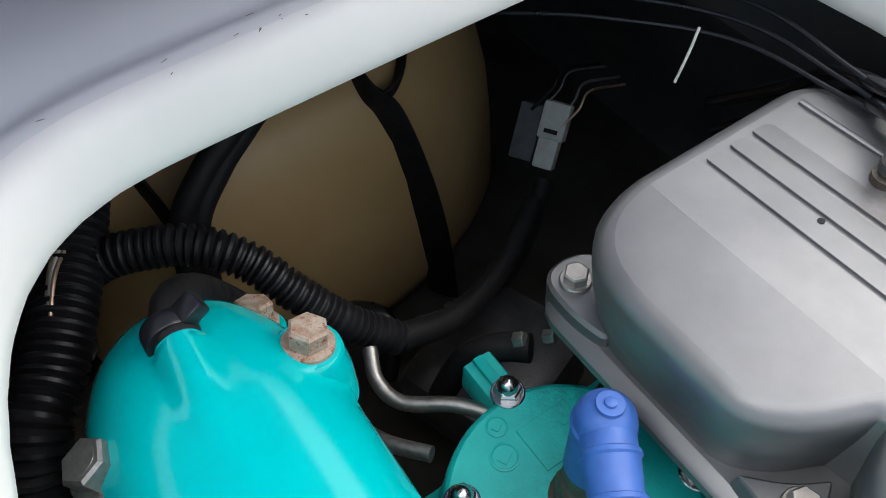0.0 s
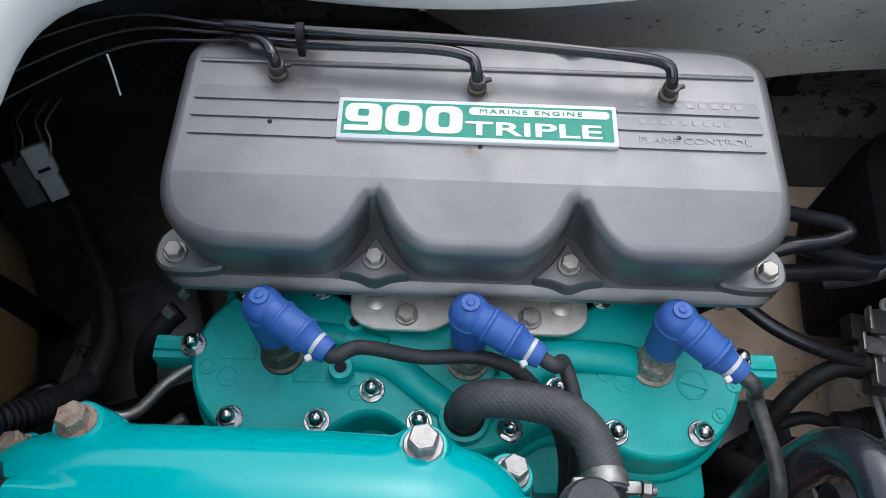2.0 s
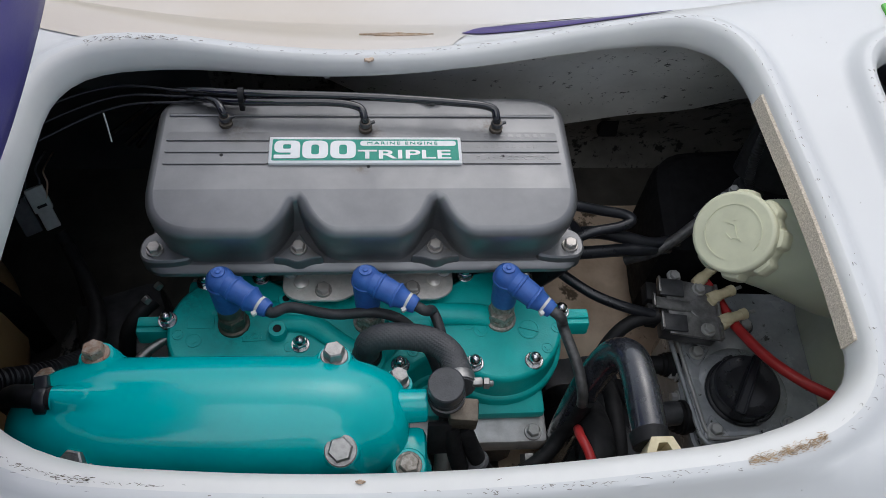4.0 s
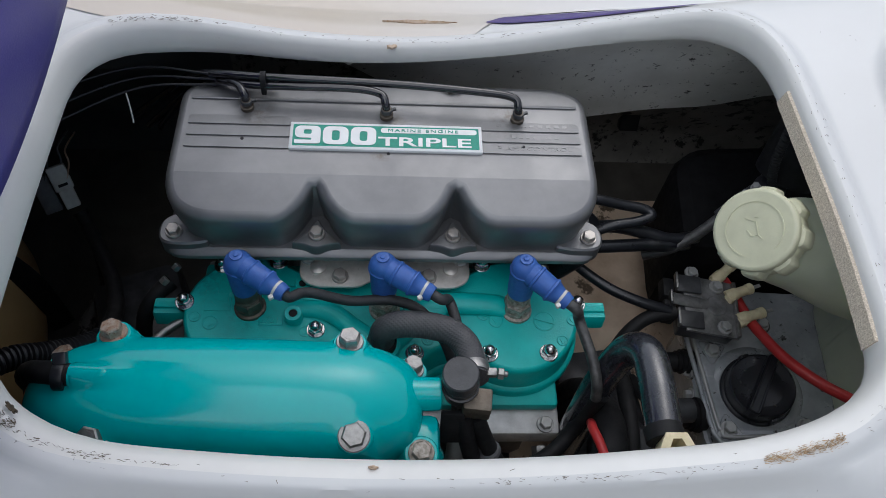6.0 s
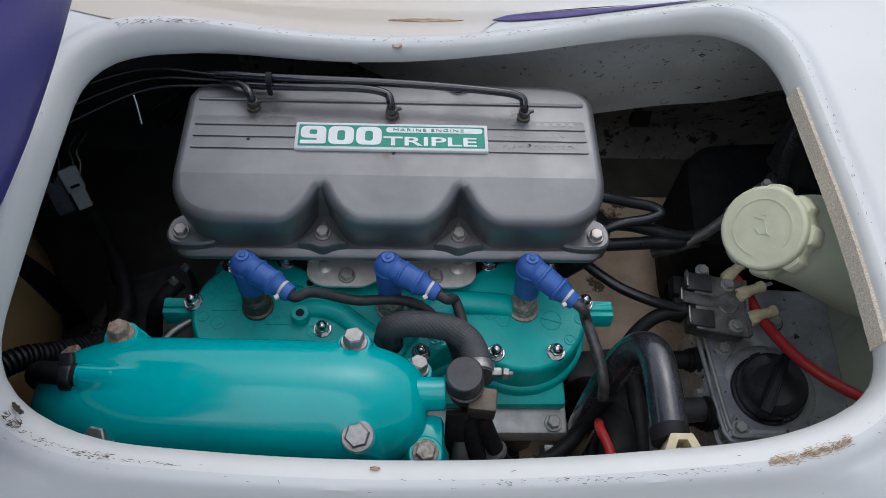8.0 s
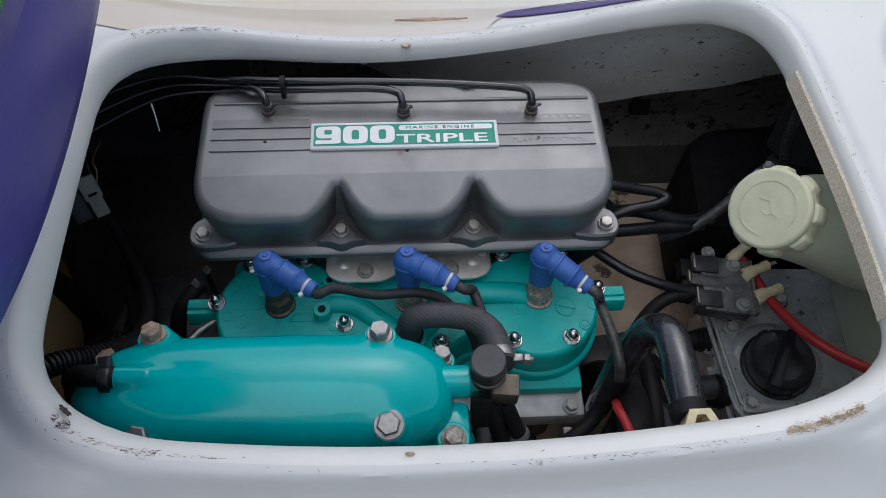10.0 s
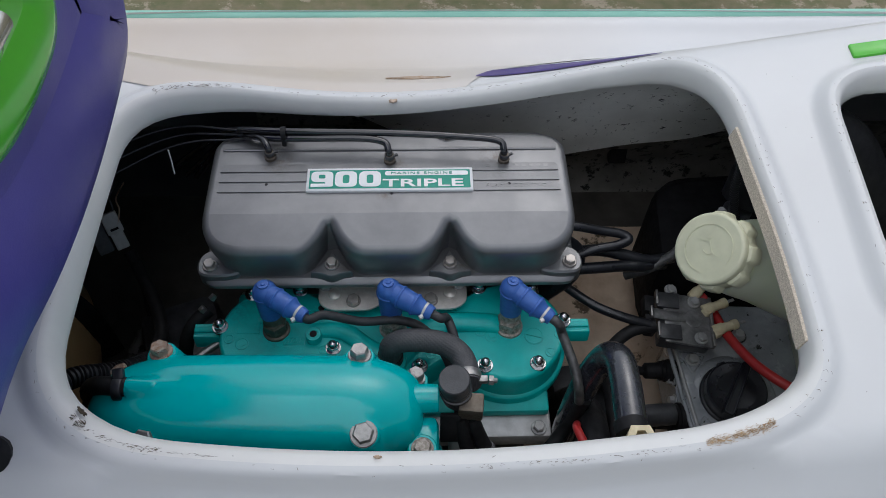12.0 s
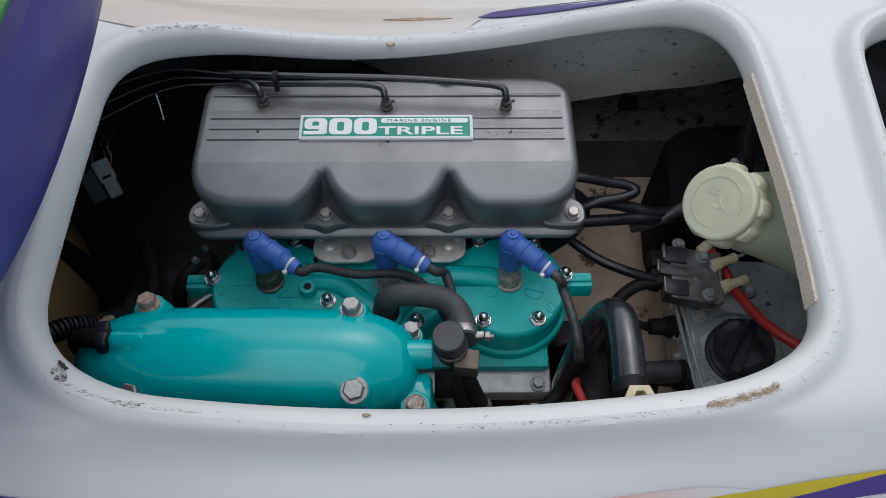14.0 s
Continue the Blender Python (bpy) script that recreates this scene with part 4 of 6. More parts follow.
def acorn(x, y):
    bm = bmesh.new()
    lathe(bm, [(0.0072, -0.002), (0.0072, 0.0008), (0.0067, 0.0012)], (x, y, HEAD), seg=24)
    hexhead(bm, (x, y, HEAD + 0.0012), (0, 0, 1), 0.0060, 0.0044, 12 + 900 * x)
    dome = [(0.0045, 0.0045)] + [(0.0044 * math.cos(a), 0.0066 + 0.0043 * math.sin(a)) for a in np.linspace(0, 1.5, 7)]
    lathe(bm, dome, (x, y, HEAD), seg=20)
    return part("acorn_nut", bm, CHROME, head, "chrome domed nut on a washer", angle=35)


for x, y in ((-0.1533, -0.0035), (-0.0517, -0.0265), (0.0238, -0.0455), (0.0807, -0.0455), (0.1270, -0.0445), (0.1535, -0.002), (-0.127, -0.0445), (-0.080, -0.0445), (-0.025, -0.0435), (0.0505, -0.0225), (-0.085, 0.034), (0.079, 0.034), (0.128, 0.030), (-0.128, 0.030)):
    acorn(x, y)

block = head
part("teal_deck", box(bmesh.new(), (-0.006, -0.008, -0.1085), (0.292, 0.128, 0.013), bevel=0.004), TEALM, block, "teal painted deck")
part("crankcase", box(bmesh.new(), (-0.006, -0.012, -0.1255), (0.296, 0.158, 0.0215), bevel=0.004), BAREAL, block, "bare cast aluminium flange")
part("lower_case", box(bmesh.new(), (-0.006, -0.008, -0.185), (0.27, 0.13, 0.09), bevel=0.012), DIRTYBLK, block, "dark crankcase")
bolt((0.130, -0.083, -0.1148), (0, 0, 1), 0.0052, 0.005, 0.007, block, CASTD, "bare nut")
part("stud_nut", lathe(hexhead(bmesh.new(), (0.127, -0.0955, -0.131), (0, -1, -0.2), 0.0065, 0.009), [(0.005, 0.009), (0.0045, 0.013), (0.002, 0.015)], (0.127, -0.0955, -0.131), (0, -1, -0.2), 14), STEEL, block, "capped steel nut")

# ---- spark plugs with blue caps and leads ----
for n, (x, arm) in enumerate(((-0.1045, (0.0290, -0.0185, -0.004)), (-0.0010, (0.0305, -0.0175, -0.004)), (0.1030, (0.0265, -0.0215, -0.006)))):
    plug = thing("spark_plug", "spark plug with blue silicone elbow cap in the teal head", "spark plug", (x, -0.006, HEAD), "spark plugs")
    base, top = Vector((x + 0.0015, -0.0075, HEAD)), Vector((x, -0.0018, -0.0065))
    up = (top - base).normalized()
    bm = bmesh.new()
    lathe(bm, [(0.0122, -0.003), (0.0122, 0.0015), (0.0104, 0.0025), (0.0100, 0.0055)], base, up, 24)
    hexhead(bm, base + up * 0.005, up, 0.0108, 0.009, 20)
    lathe(bm, [(0.0092, 0), (0.0096, 0.0012), (0.0086, 0.0024), (0.0094, 0.0036), (0.0088, 0.005), (0.0086, 0.012)], base + up * 0.0138, up, 22)
    part("plug_body", bm, BRASS if n == 0 else PLUGM, plug, "oil-stained dark plug body" if n == 0 else "stained metal plug body", angle=30)
    bm = bmesh.new()
    h = (top - base).length
    lathe(bm, [(0.0090, 0.0255), (0.0097, 0.0260), (0.0101, h - 0.012), (0.0103, h - 0.004)], base, up, 26)
    lathe(bm, [(0.0106, -0.0045), (0.0110, -0.0035), (0.0110, -0.0025), (0.0104, -0.0018)], top, up, 26)
    lathe(bm, [(0.0103, -0.005)] + [(0.0103 * math.cos(a), 0.009 * math.sin(a)) for a in np.linspace(0.1, 1.35, 7)], top, up, 26)
    lathe(bm, [(0.0048, 0), (0.0046, 0.0012), (0.0022, 0.0013), (0.0020, 0.0022), (0.0008, 0.0026)], top + up * 0.0086, up, 18)
    boot = part("boot", bm, BLUE, plug, "blue silicone boot")
    d = Vector(arm).normalized()
    bm = bmesh.new()
    L = Vector(arm).length
    lathe(bm, [(0.0088, -0.004), (0.0092, 0.010), (0.0100, 0.0105), (0.0102, 0.0120), (0.0094, 0.0128), (0.0088, 0.024), (0.0098, 0.0245), (0.0100, 0.0260), (0.0090, 0.0268), (0.0076, 0.0300), (0.0064, L - 0.001), (0.0070, L + 0.002), (0.0058, L + 0.0065)], top - up * 0.001, d, 26)
    part("elbow", bm, BLUE, boot)
    bm = bmesh.new()
    lathe(bm, [(0.0069, 0), (0.0069, 0.0020)], top - up * 0.001 + d * (L - 0.0015), d, 20)
    box(bm, tuple(top - up * 0.001 + d * L + Vector((-0.004, -0.0075, 0.002))), (0.0036, 0.0034, 0.0036), (0, 0, 30), 0.0008)
    part("lead_tie", bm, WHITEP, plug, "grey-white nylon tie")
    e = top - up * 0.001 + d * (L + 0.004)
    if n == 0:
        run = [e, e + d * 0.006 + Vector((0, 0.0015, -0.003)), (-0.055, -0.0165, -0.022), (-0.025, -0.0165, -0.034), (0.005, -0.0155, -0.034), (0.027, -0.023, -0.036), (0.045, -0.040, -0.050), (0.055, -0.06, -0.075), (0.06, -0.085, -0.13)]
    elif n == 1:
        run = [e, e + d * 0.010, (0.048, -0.020, -0.026), (0.054, -0.038, -0.032), (0.057, -0.055, -0.05), (0.062, -0.075, -0.10), (0.066, -0.09, -0.14)]
    else:
        run = [e, e + d * 0.010, (0.144, -0.036, -0.026), (0.152, -0.062, -0.034), (0.155, -0.078, -0.042), (0.157, -0.084, -0.056)]
    hose("spark_plug_lead", run, 0.0039 if n < 2 else 0.0041, HOSE if n < 2 else SLEEVE, "dusty black spark plug lead" if n < 2 else "spark plug lead in a dusty grey sleeve", "cable")

# ---- exhaust manifold ----
AX_Y, AX_Z = -0.106, -0.0165
manifold = thing("exhaust_manifold", "glossy teal painted exhaust manifold with large bolts", "exhaust manifold", (-0.1, AX_Y, -0.06))
line = [(-0.224, 0.006), (-0.2225, 0.013), (-0.218, 0.020), (-0.210, 0.027), (-0.200, 0.0325), (-0.188, 0.0368), (-0.17, 0.0402), (-0.15, 0.0415), (-0.08, 0.0418), (-0.03, 0.0410), (-0.012, 0.0390), (0.002, 0.0355), (0.013, 0.0305), (0.020, 0.025), (0.025, 0.018), (0.027, 0.009)]
MBOLTS = ((-0.0215, -0.0738, 0.0140, (0, 0.25, 1), STEEL, 0.0070), (-0.0165, -0.1362, 0.0145, (0, -0.25, 1), STEEL, 0.0078),
          (-0.1715, -0.0690, 0.0100, (-0.1, 0.25, 1), RUST, 0.0068), (0.0255, -0.1390, -0.010, (0, -0.1, 1), PLUGM, 0.0066),
          (0.020, -0.0775, -0.020, (0.2, 0.3, 1), STEEL, 0.0066), (-0.2050, -0.0780, -0.012, (-0.4, 0.4, 1), RUST, 0.0070), (-0.1705, -0.1378, 0.0085, (-0.15, -0.3, 1), STEEL, 0.0078))


def blend(a, b, k):
    """The higher of two heights with a fillet between them."""
    h = max(k - abs(a - b), 0.0) / k
    return max(a, b) + h * h * k / 4


def manifold_top(x, y, z):
    """Raises the casting into fillets at the inlet and the bolt bosses."""
    u = (x + 0.187) / 0.075
    if -0.02 < u < 1.05:
        run = min(1.0, max(0.0, u))
        centre, r = 0.0205 - 0.0145 * run ** 1.5, 0.0079
        d = abs(y + 0.1025 + 0.002 * run)
        ridge = centre + (math.sqrt(r * r - d * d) if d < r * 0.97 else r * 0.24 - (d - r * 0.97) * 3.5)
        ridge -= max(0.0, -u) * 0.6
        z = blend(z, ridge - 0.012 * max(0.0, run - 0.8), 0.0055)
    for bx, by, bz, axis, _, r in MBOLTS:
        a = Vector(axis).normalized()
        q = Vector((x - bx, y - by, 0))
        d = (q - a * q.dot(a)).length
        if d < 0.03:
            plane = bz - (a.x * q.x + a.y * q.y) / a.z
            z = blend(z, plane - 0.0003 - max(0.0, d - 0.0100) * 3.0, 0.006)
    return z


bm = bmesh.new()
rings = []
spans = spline([(x, r, 0) for x, r in line], 7)
for p in spans:
    ring = []
    for k in range(120):
        a = 2 * math.pi * k / 120
        c, s = math.cos(a), math.sin(a)
        e = 2 / 2.15
        yy = AX_Y + abs(c) ** e * (1 if c > 0 else -1) * p.y * 1.03
        zz = AX_Z + abs(s) ** e * (1 if s > 0 else -1) * p.y * (1.0 if s > 0 else 1.25)
        ring.append(bm.verts.new((p.x, yy, manifold_top(p.x, yy, zz) if s > 0 else zz)))
    rings.append(ring)
for a, b in zip(rings, rings[1:]):
    for k in range(120):
        bm.faces.new((a[k], a[(k + 1) % 120], b[(k + 1) % 120], b[k]))
bm.faces.new(rings[0])
bm.faces.new(rings[-1])
part("manifold_body", bm, TEAL, manifold, "glossy teal casting", angle=70)
bm = lathe(bmesh.new(), [(0.0145, -0.012), (0.0125, 0.0), (0.0112, 0.006), (0.0108, 0.022), (0.0100, 0.0228)], (0.0155, -0.102, -0.003), (1, 0, 0), 28)
seam = bmesh.new()
tube(seam, [(x, AX_Y + 0.0095 + 0.0004 * math.sin(90 * x), AX_Z + r * 0.9715) for x, r in line if -0.17 < x < 0.01], 0.0003, 8)
part("casting_seam", seam, TEAL, manifold, "thin casting seam")
part("outlet_stub", bm, TEAL, manifold, "stubby round outlet")
bm = bmesh.new()
tube(bm, [(-0.187, -0.1025, 0.0205), (-0.176, -0.1027, 0.0200), (-0.166, -0.1029, 0.0190), (-0.150, -0.1032, 0.0150)], 0.0077, 28)
part("inlet_stub", bm, TEAL, manifold, "tapering round inlet")
bm = bmesh.new()
box(bm, (0.026, -0.132, -0.035), (0.024, 0.040, 0.05), bevel=0.006)
part("end_flange", bm, TEAL, manifold)
for x, y, z, ax, m, r in MBOLTS:
    seat = Vector((x, y, z))
    a = Vector(ax).normalized()
    part("boss", lathe(bmesh.new(), [(0.0165, -0.022), (0.0140, -0.010), (0.0116, -0.003), (0.0110, -0.0006), (0.0103, 0.0)], seat, a, 28), TEAL, manifold)
    bolt(seat, a, r, 0.0068, r * 1.28, manifold, m, "rusty hexagon bolt" if m == RUST else "large bright hexagon bolt", turn=14)
hose("inlet_hose", [(-0.183, -0.1025, 0.0205), (-0.193, -0.1015, 0.0205), (-0.206, -0.0985, 0.0160), (-0.221, -0.092, 0.000), (-0.236, -0.083, -0.030), (-0.248, -0.072, -0.070), (-0.26, -0.06, -0.12)], 0.0072, RUBBER, "black rubber hose clamped on the manifold inlet")
bm = lathe(bmesh.new(), [(0.0084, 0), (0.0087, 0.0006), (0.0087, 0.006), (0.0084, 0.0066)], (-0.196, -0.1032, 0.0204), (1, 0, 0), 26)
box(bm, (-0.193, -0.0945, 0.0265), (0.008, 0.008, 0.006), (20, 0, 10), 0.001)
part("hose_clamp", bm, GLOSSBLK, None, "worn hose clamp on the inlet hose", category="hose clamp")

# the manifold rises slightly towards the bow, with the hose and clamp on its inlet
for ob in [*manifold.children, *(o for o in bpy.data.objects if o.name in ("inlet_hose", "hose_clamp"))]:
    for v in ob.data.vertices:
        v.co.z += 0.0048 * min(1.25, max(0.0, (-0.02 - v.co.x) / 0.15))

# ---- water hose and fitting ----
fitting = thing("water_outlet", "teal cast water outlet spigot on the head", "pipe fitting", (-0.001, -0.041, HEAD))
part("spigot", lathe(bmesh.new(), [(0.0150, -0.004), (0.0140, 0.004), (0.0135, 0.006), (0.0112, 0.0065), (0.0105, 0.013)], (-0.001, -0.041, HEAD), seg=28), TEALM, fitting)
hose("water_hose", [(-0.001, -0.0408, -0.058), (-0.001, -0.0405, -0.045), (0.0015, -0.040, -0.0335), (0.0115, -0.0395, -0.0265), (0.030, -0.041, -0.0245), (0.047, -0.0465, -0.0225), (0.0575, -0.058, -0.019), (0.0615, -0.073, -0.0145), (0.0625, -0.088, -0.010)], 0.0098, BRAID, "dark braided rubber water hose bent over the head", seg=22)
part("hose_clamp", lathe(bmesh.new(), [(0.0109, 0), (0.0111, 0.0005), (0.0111, 0.006), (0.0108, 0.0065)], (-0.001, -0.041, -0.056), seg=26), RUBBER, None, "black band clamp at the foot of the water hose", category="hose clamp")
bm = lathe(bmesh.new(), [(0.0108, 0), (0.0110, 0.0006), (0.0110, 0.0075), (0.0107, 0.008)], (0.0620, -0.0785, -0.0128), (0.05, -0.92, 0.25), 26)
box(bm, (0.0735, -0.0845, -0.0085), (0.008, 0.006, 0.006), (0, 0, 0), 0.0015)
hexhead(bm, (0.078, -0.0850, -0.0085), (1, -0.1, 0), 0.0042, 0.004)
lathe(bm, [(0.0022, 0), (0.0022, 0.006), (0.0017, 0.0067)], (0.078, -0.0850, -0.0085), (1, -0.1, 0), 12)
box(bm, (0.0495, -0.0845, -0.009), (0.007, 0.008, 0.007), (0, 0, 0), 0.0015)
part("hose_clamp", bm, STEEL, None, "bright screw clamp on the end of the water hose", category="hose clamp")
valve = thing("check_valve", "black plastic capped valve beside the manifold outlet", "valve", (0.052, -0.098, -0.045))
bm = lathe(bmesh.new(), [(0.0100, -0.036), (0.0115, -0.030), (0.0115, -0.016), (0.0128, -0.0155), (0.0128, -0.0125), (0.0112, -0.012), (0.0112, -0.009), (0.0124, -0.0085), (0.0124, -0.0035), (0.0119, -0.003), (0.0119, 0.010), (0.0110, 0.0112)], (0.0505, -0.0965, 0.010), (-0.08, -0.12, 1), 30)
part("valve_body", bm, DIRTYBLK, valve, "ribbed black cap", angle=30)
part("bleed_block", box(bmesh.new(), (0.0635, -0.1035, -0.016), (0.019, 0.016, 0.018), (0, 0, -6), 0.0015), BRASS, valve, "dull brass block")
bm = box(bmesh.new(), (0.0475, -0.114, -0.032), (0.016, 0.004, 0.03), (-20, 0, 0), 0.001)
part("bracket_tab", bm, RUBBER, valve, "black tab")
for p in ([(0.055, -0.108, -0.025), (0.060, -0.119, -0.05), (0.070, -0.13, -0.085), (0.082, -0.13, -0.13)], [(0.064, -0.107, -0.03), (0.074, -0.118, -0.055), (0.088, -0.125, -0.085), (0.11, -0.12, -0.105), (0.135, -0.105, -0.11), (0.15, -0.09, -0.10), (0.162, -0.08, -0.06)]):
    hose("black_hose", p, 0.0062, RUBBER, "thin black rubber hose hanging below the valve")
hose("drain_pipe", [(0.054, -0.112, -0.05), (0.054, -0.120, -0.09), (0.056, -0.125, -0.14), (0.06, -0.125, -0.2)], 0.0075, CASTD, "grey metal pipe going down in front of the block", "pipe")
part("hose_tie", lathe(bmesh.new(), [(0.0085, -0.0015), (0.0085, 0.0015)], (0.0765, -0.1215, -0.062), (0.5, -0.3, -0.8), 14), GREYP, None, "grey tie round the thin hoses", category="cable tie")

# ---- right of the engine ----
elbow = thing("elbow_hose", "thick glossy black rubber elbow hose", "hose", (0.150, -0.07, -0.16))
part("hose_body", tube(bmesh.new(), [(0.150, -0.095, -0.16), (0.155, -0.082, -0.10), (0.165, -0.067, -0.052), (0.175, -0.062, -0.020), (0.1795, -0.074, 0.002), (0.1795, -0.096, 0.010), (0.1785, -0.118, 0.012), (0.1775, -0.139, 0.013)], 0.0118, 26), ELBOW, elbow)
part("end_cuff", lathe(bmesh.new(), [(0.0118, -0.010), (0.0124, -0.009), (0.0124, -0.0006), (0.0118, 0.0)], (0.1776, -0.1395, 0.013), (0.06, -1, 0.04), 26), RUBBER, elbow, "matt rubber cuff")
bm = bmesh.new()
clip_line = [Vector((0.1665, -0.1580)), Vector((0.1755, -0.1400)), Vector((0.1850, -0.1400)), Vector((0.1925, -0.1580))]
ribbon(bm, clip_line, 0.0055, 0.008, 0.0180)
ribbon(bm, [Vector((0.172, -0.1490)), Vector((0.1885, -0.1490))], 0.0050, 0.008, 0.0160)
part("hose_clip", bm, NYLON, None, "cream nylon clip at the end of the elbow hose", category="clip")
hose("coolant_hose", [(0.165, -0.05, -0.19), (0.175, -0.06, -0.13), (0.172, -0.085, -0.09), (0.168, -0.115, -0.075), (0.160, -0.14, -0.09), (0.15, -0.15, -0.15)], 0.0135, RUBBER, "thick matt black hose low in the bay", seg=20)
hose("red_cable", [(0.166, -0.078, -0.125), (0.159, -0.092, -0.085), (0.1535, -0.105, -0.062), (0.157, -0.122, -0.057), (0.160, -0.140, -0.065), (0.160, -0.155, -0.12)], 0.0036, RED, "thick red battery cable low in the bay", "cable")

case = thing("magneto_case", "dusty black engine front case with slotted round cap", "engine case", (0.33, -0.04, -0.2))
bm = bmesh.new()
loft(bm, even(rounded([(0.276, 0.030, 0.014), (0.276, -0.092, 0.010), (0.395, -0.092, 0.02), (0.404, -0.03, 0.03), (0.408, 0.055, 0.02), (0.300, 0.060, 0.02)], 6), 110), [(-0.21, -0.002), (-0.156, -0.002), (-0.1555, 0.002), (-0.150, 0.002), (-0.1495, -0.001), (-0.141, -0.002), (-0.139, -0.005), (-0.1385, -0.012)])
part("case_body", bm, CASEGREY, case, "dusty black casting")
CAPC = Vector((0.3225, -0.0455, -0.139))
AXC = Vector((-0.10, -0.10, 1)).normalized()
bm = bmesh.new()
lathe(bm, [(0.0310, 0), (0.0310, 0.006), (0.0300, 0.0068), (0.0280, 0.007), (0.0280, 0.019), (0.0276, 0.0212), (0.0262, 0.0222), (0.0245, 0.0216), (0.018, 0.0208)], CAPC, AXC, 56)
cap = part("round_cap", bm, GLOSSBLK, case, "black slotted screw cap", angle=30)
m = Matrix.Translation(CAPC + AXC * 0.0222) @ frame_z(AXC)
bm = bmesh.new()
loft(bm, rounded([(-0.0046, -0.0275, 0.003), (0.0046, -0.0275, 0.003), (0.0036, 0.0280, 0.003), (-0.0036, 0.0280, 0.003)], 4), [(-0.006, 0.0022), (0.0036, 0.0006), (0.0046, -0.0002), (0.0047, -0.0012), (0.0040, -0.0018)], m @ pose(0, 0, 0, 0, 0, 15))
part("grip_bar", bm, GLOSSBLK, cap, "raised grip bar with worn edges", angle=25)
for t in (150, 330):
    bm = box(bmesh.new(), (0.0285 * math.cos(radians(t)), 0.0285 * math.sin(radians(t)), -0.011), (0.005, 0.008, 0.009), (0, 0, t), 0.0012)
    bmesh.ops.transform(bm, matrix=m, verts=bm.verts)
    part("bayonet_lug", bm, GLOSSBLK, cap)
for x, y in ((0.2925, -0.0065), (0.2915, -0.0785), (0.3590, -0.0765), (0.345, 0.02)):
    part("screw_pad", lathe(bmesh.new(), [(0.0095, -0.006), (0.009, 0.0006), (0.0082, 0.0012)], (x, y, -0.1395), seg=20), DIRTYBLK, case)
    bolt((x, y, -0.1385), (0, 0, 1), 0.0052, 0.0045, 0.0068, case, CASTD, "dull screw", turn=30 * x)
for off, r, paint in ((0.0, 0.0022, CASEGREY), (0.0060, 0.0018, CASTD)):
    part("edge_rail", tube(bmesh.new(), [(0.2700 + off, 0.034, -0.1375), (0.2725 + off, -0.012, -0.1375), (0.2765 + off, -0.072, -0.1375), (0.2795 + off, -0.0855 + off, -0.1375), (0.290, -0.0915 + off, -0.1375), (0.34, -0.0905 + off, -0.1375), (0.392, -0.0880 + off, -0.1375)], r, 10), paint, case, "raised rail along the edge of the case")
for y, z, r in ((-0.020, -0.152, 0.007), (-0.040, -0.158, 0.006)):
    bolt((0.2745, y, z), (-1, 0, 0.1), r * 0.75, 0.005, r, case, CASTD, "dull side bolt")
for x in (0.325, 0.352, 0.378):
    part("plug_boot", lathe(bmesh.new(), [(0.010, 0), (0.010, 0.004), (0.0085, 0.005), (0.0085, 0.009), (0.0094, 0.0095), (0.0094, 0.012), (0.0080, 0.0125), (0.0078, 0.020), (0.005, 0.024)], (x, -0.093, -0.160), (0.05, -1, -0.35), 20), RUBBER, case, "ribbed black plug boot")
    part("boot_ring", lathe(bmesh.new(), [(0.0112, -0.002), (0.0116, 0.001), (0.0104, 0.0026)], (x, -0.093, -0.160), (0.05, -1, -0.35), 20), PLUGM, case, "stained metal ring")
for x, y, t in ((0.2925, -0.0065, 20), (0.2915, -0.0785, -30), (0.3590, -0.0765, 120)):
    ear = [(x + 0.016 * math.cos(radians(t + k * 120)), y + 0.016 * math.sin(radians(t + k * 120)), 0.006) for k in range(3)]
    bm = bmesh.new()
    loft(bm, rounded(ear, 5), [(-0.146, 0.002), (-0.1385, 0.0), (-0.1375, -0.001)])
    part("screw_ear", bm, CASEGREY, case)
part("cap_seat", lathe(bmesh.new(), [(0.043, -0.004), (0.040, 0.000), (0.036, 0.0024), (0.0315, 0.0030)], CAPC, AXC, 48), CASEGREY, case, "raised ring round the cap")
for y, r in ((-0.062, 0.014), (-0.012, 0.011)):
    part("sensor_plug", lathe(bmesh.new(), [(r, 0), (r, 0.004), (r * 1.08, 0.0045), (r * 1.08, 0.0075), (r * 0.95, 0.008), (r * 1.02, 0.0115), (r * 0.86, 0.012), (r * 0.90, 0.0155), (r * 0.76, 0.016), (r * 0.72, 0.030), (r * 0.5, 0.032)], (0.277, y, -0.15), (-1, 0, 0.05), 20), RUBBER, case, "black rubber plug boot")
part("side_pipe", lathe(bmesh.new(), [(0.0105, 0), (0.0105, 0.030), (0.012, 0.031), (0.012, 0.036)], (0.262, -0.062, -0.138), (-1, -0.1, 0.1), 20), DIRTYBLK, case, "dirty black pipe stub")
for pts, r in (([(0.246, -0.012, -0.15), (0.225, -0.010, -0.145), (0.20, -0.018, -0.15), (0.175, -0.03, -0.17)], 0.0042), ([(0.245, -0.065, -0.15), (0.24, -0.09, -0.155), (0.235, -0.13, -0.17)], 0.003), ([(0.25, 0.012, -0.10), (0.225, 0.008, -0.105), (0.205, -0.006, -0.12), (0.188, -0.03, -0.15)], 0.006)):
    hose("black_cable", pts, r, RUBBER, "black cable running to the engine case", "cable")

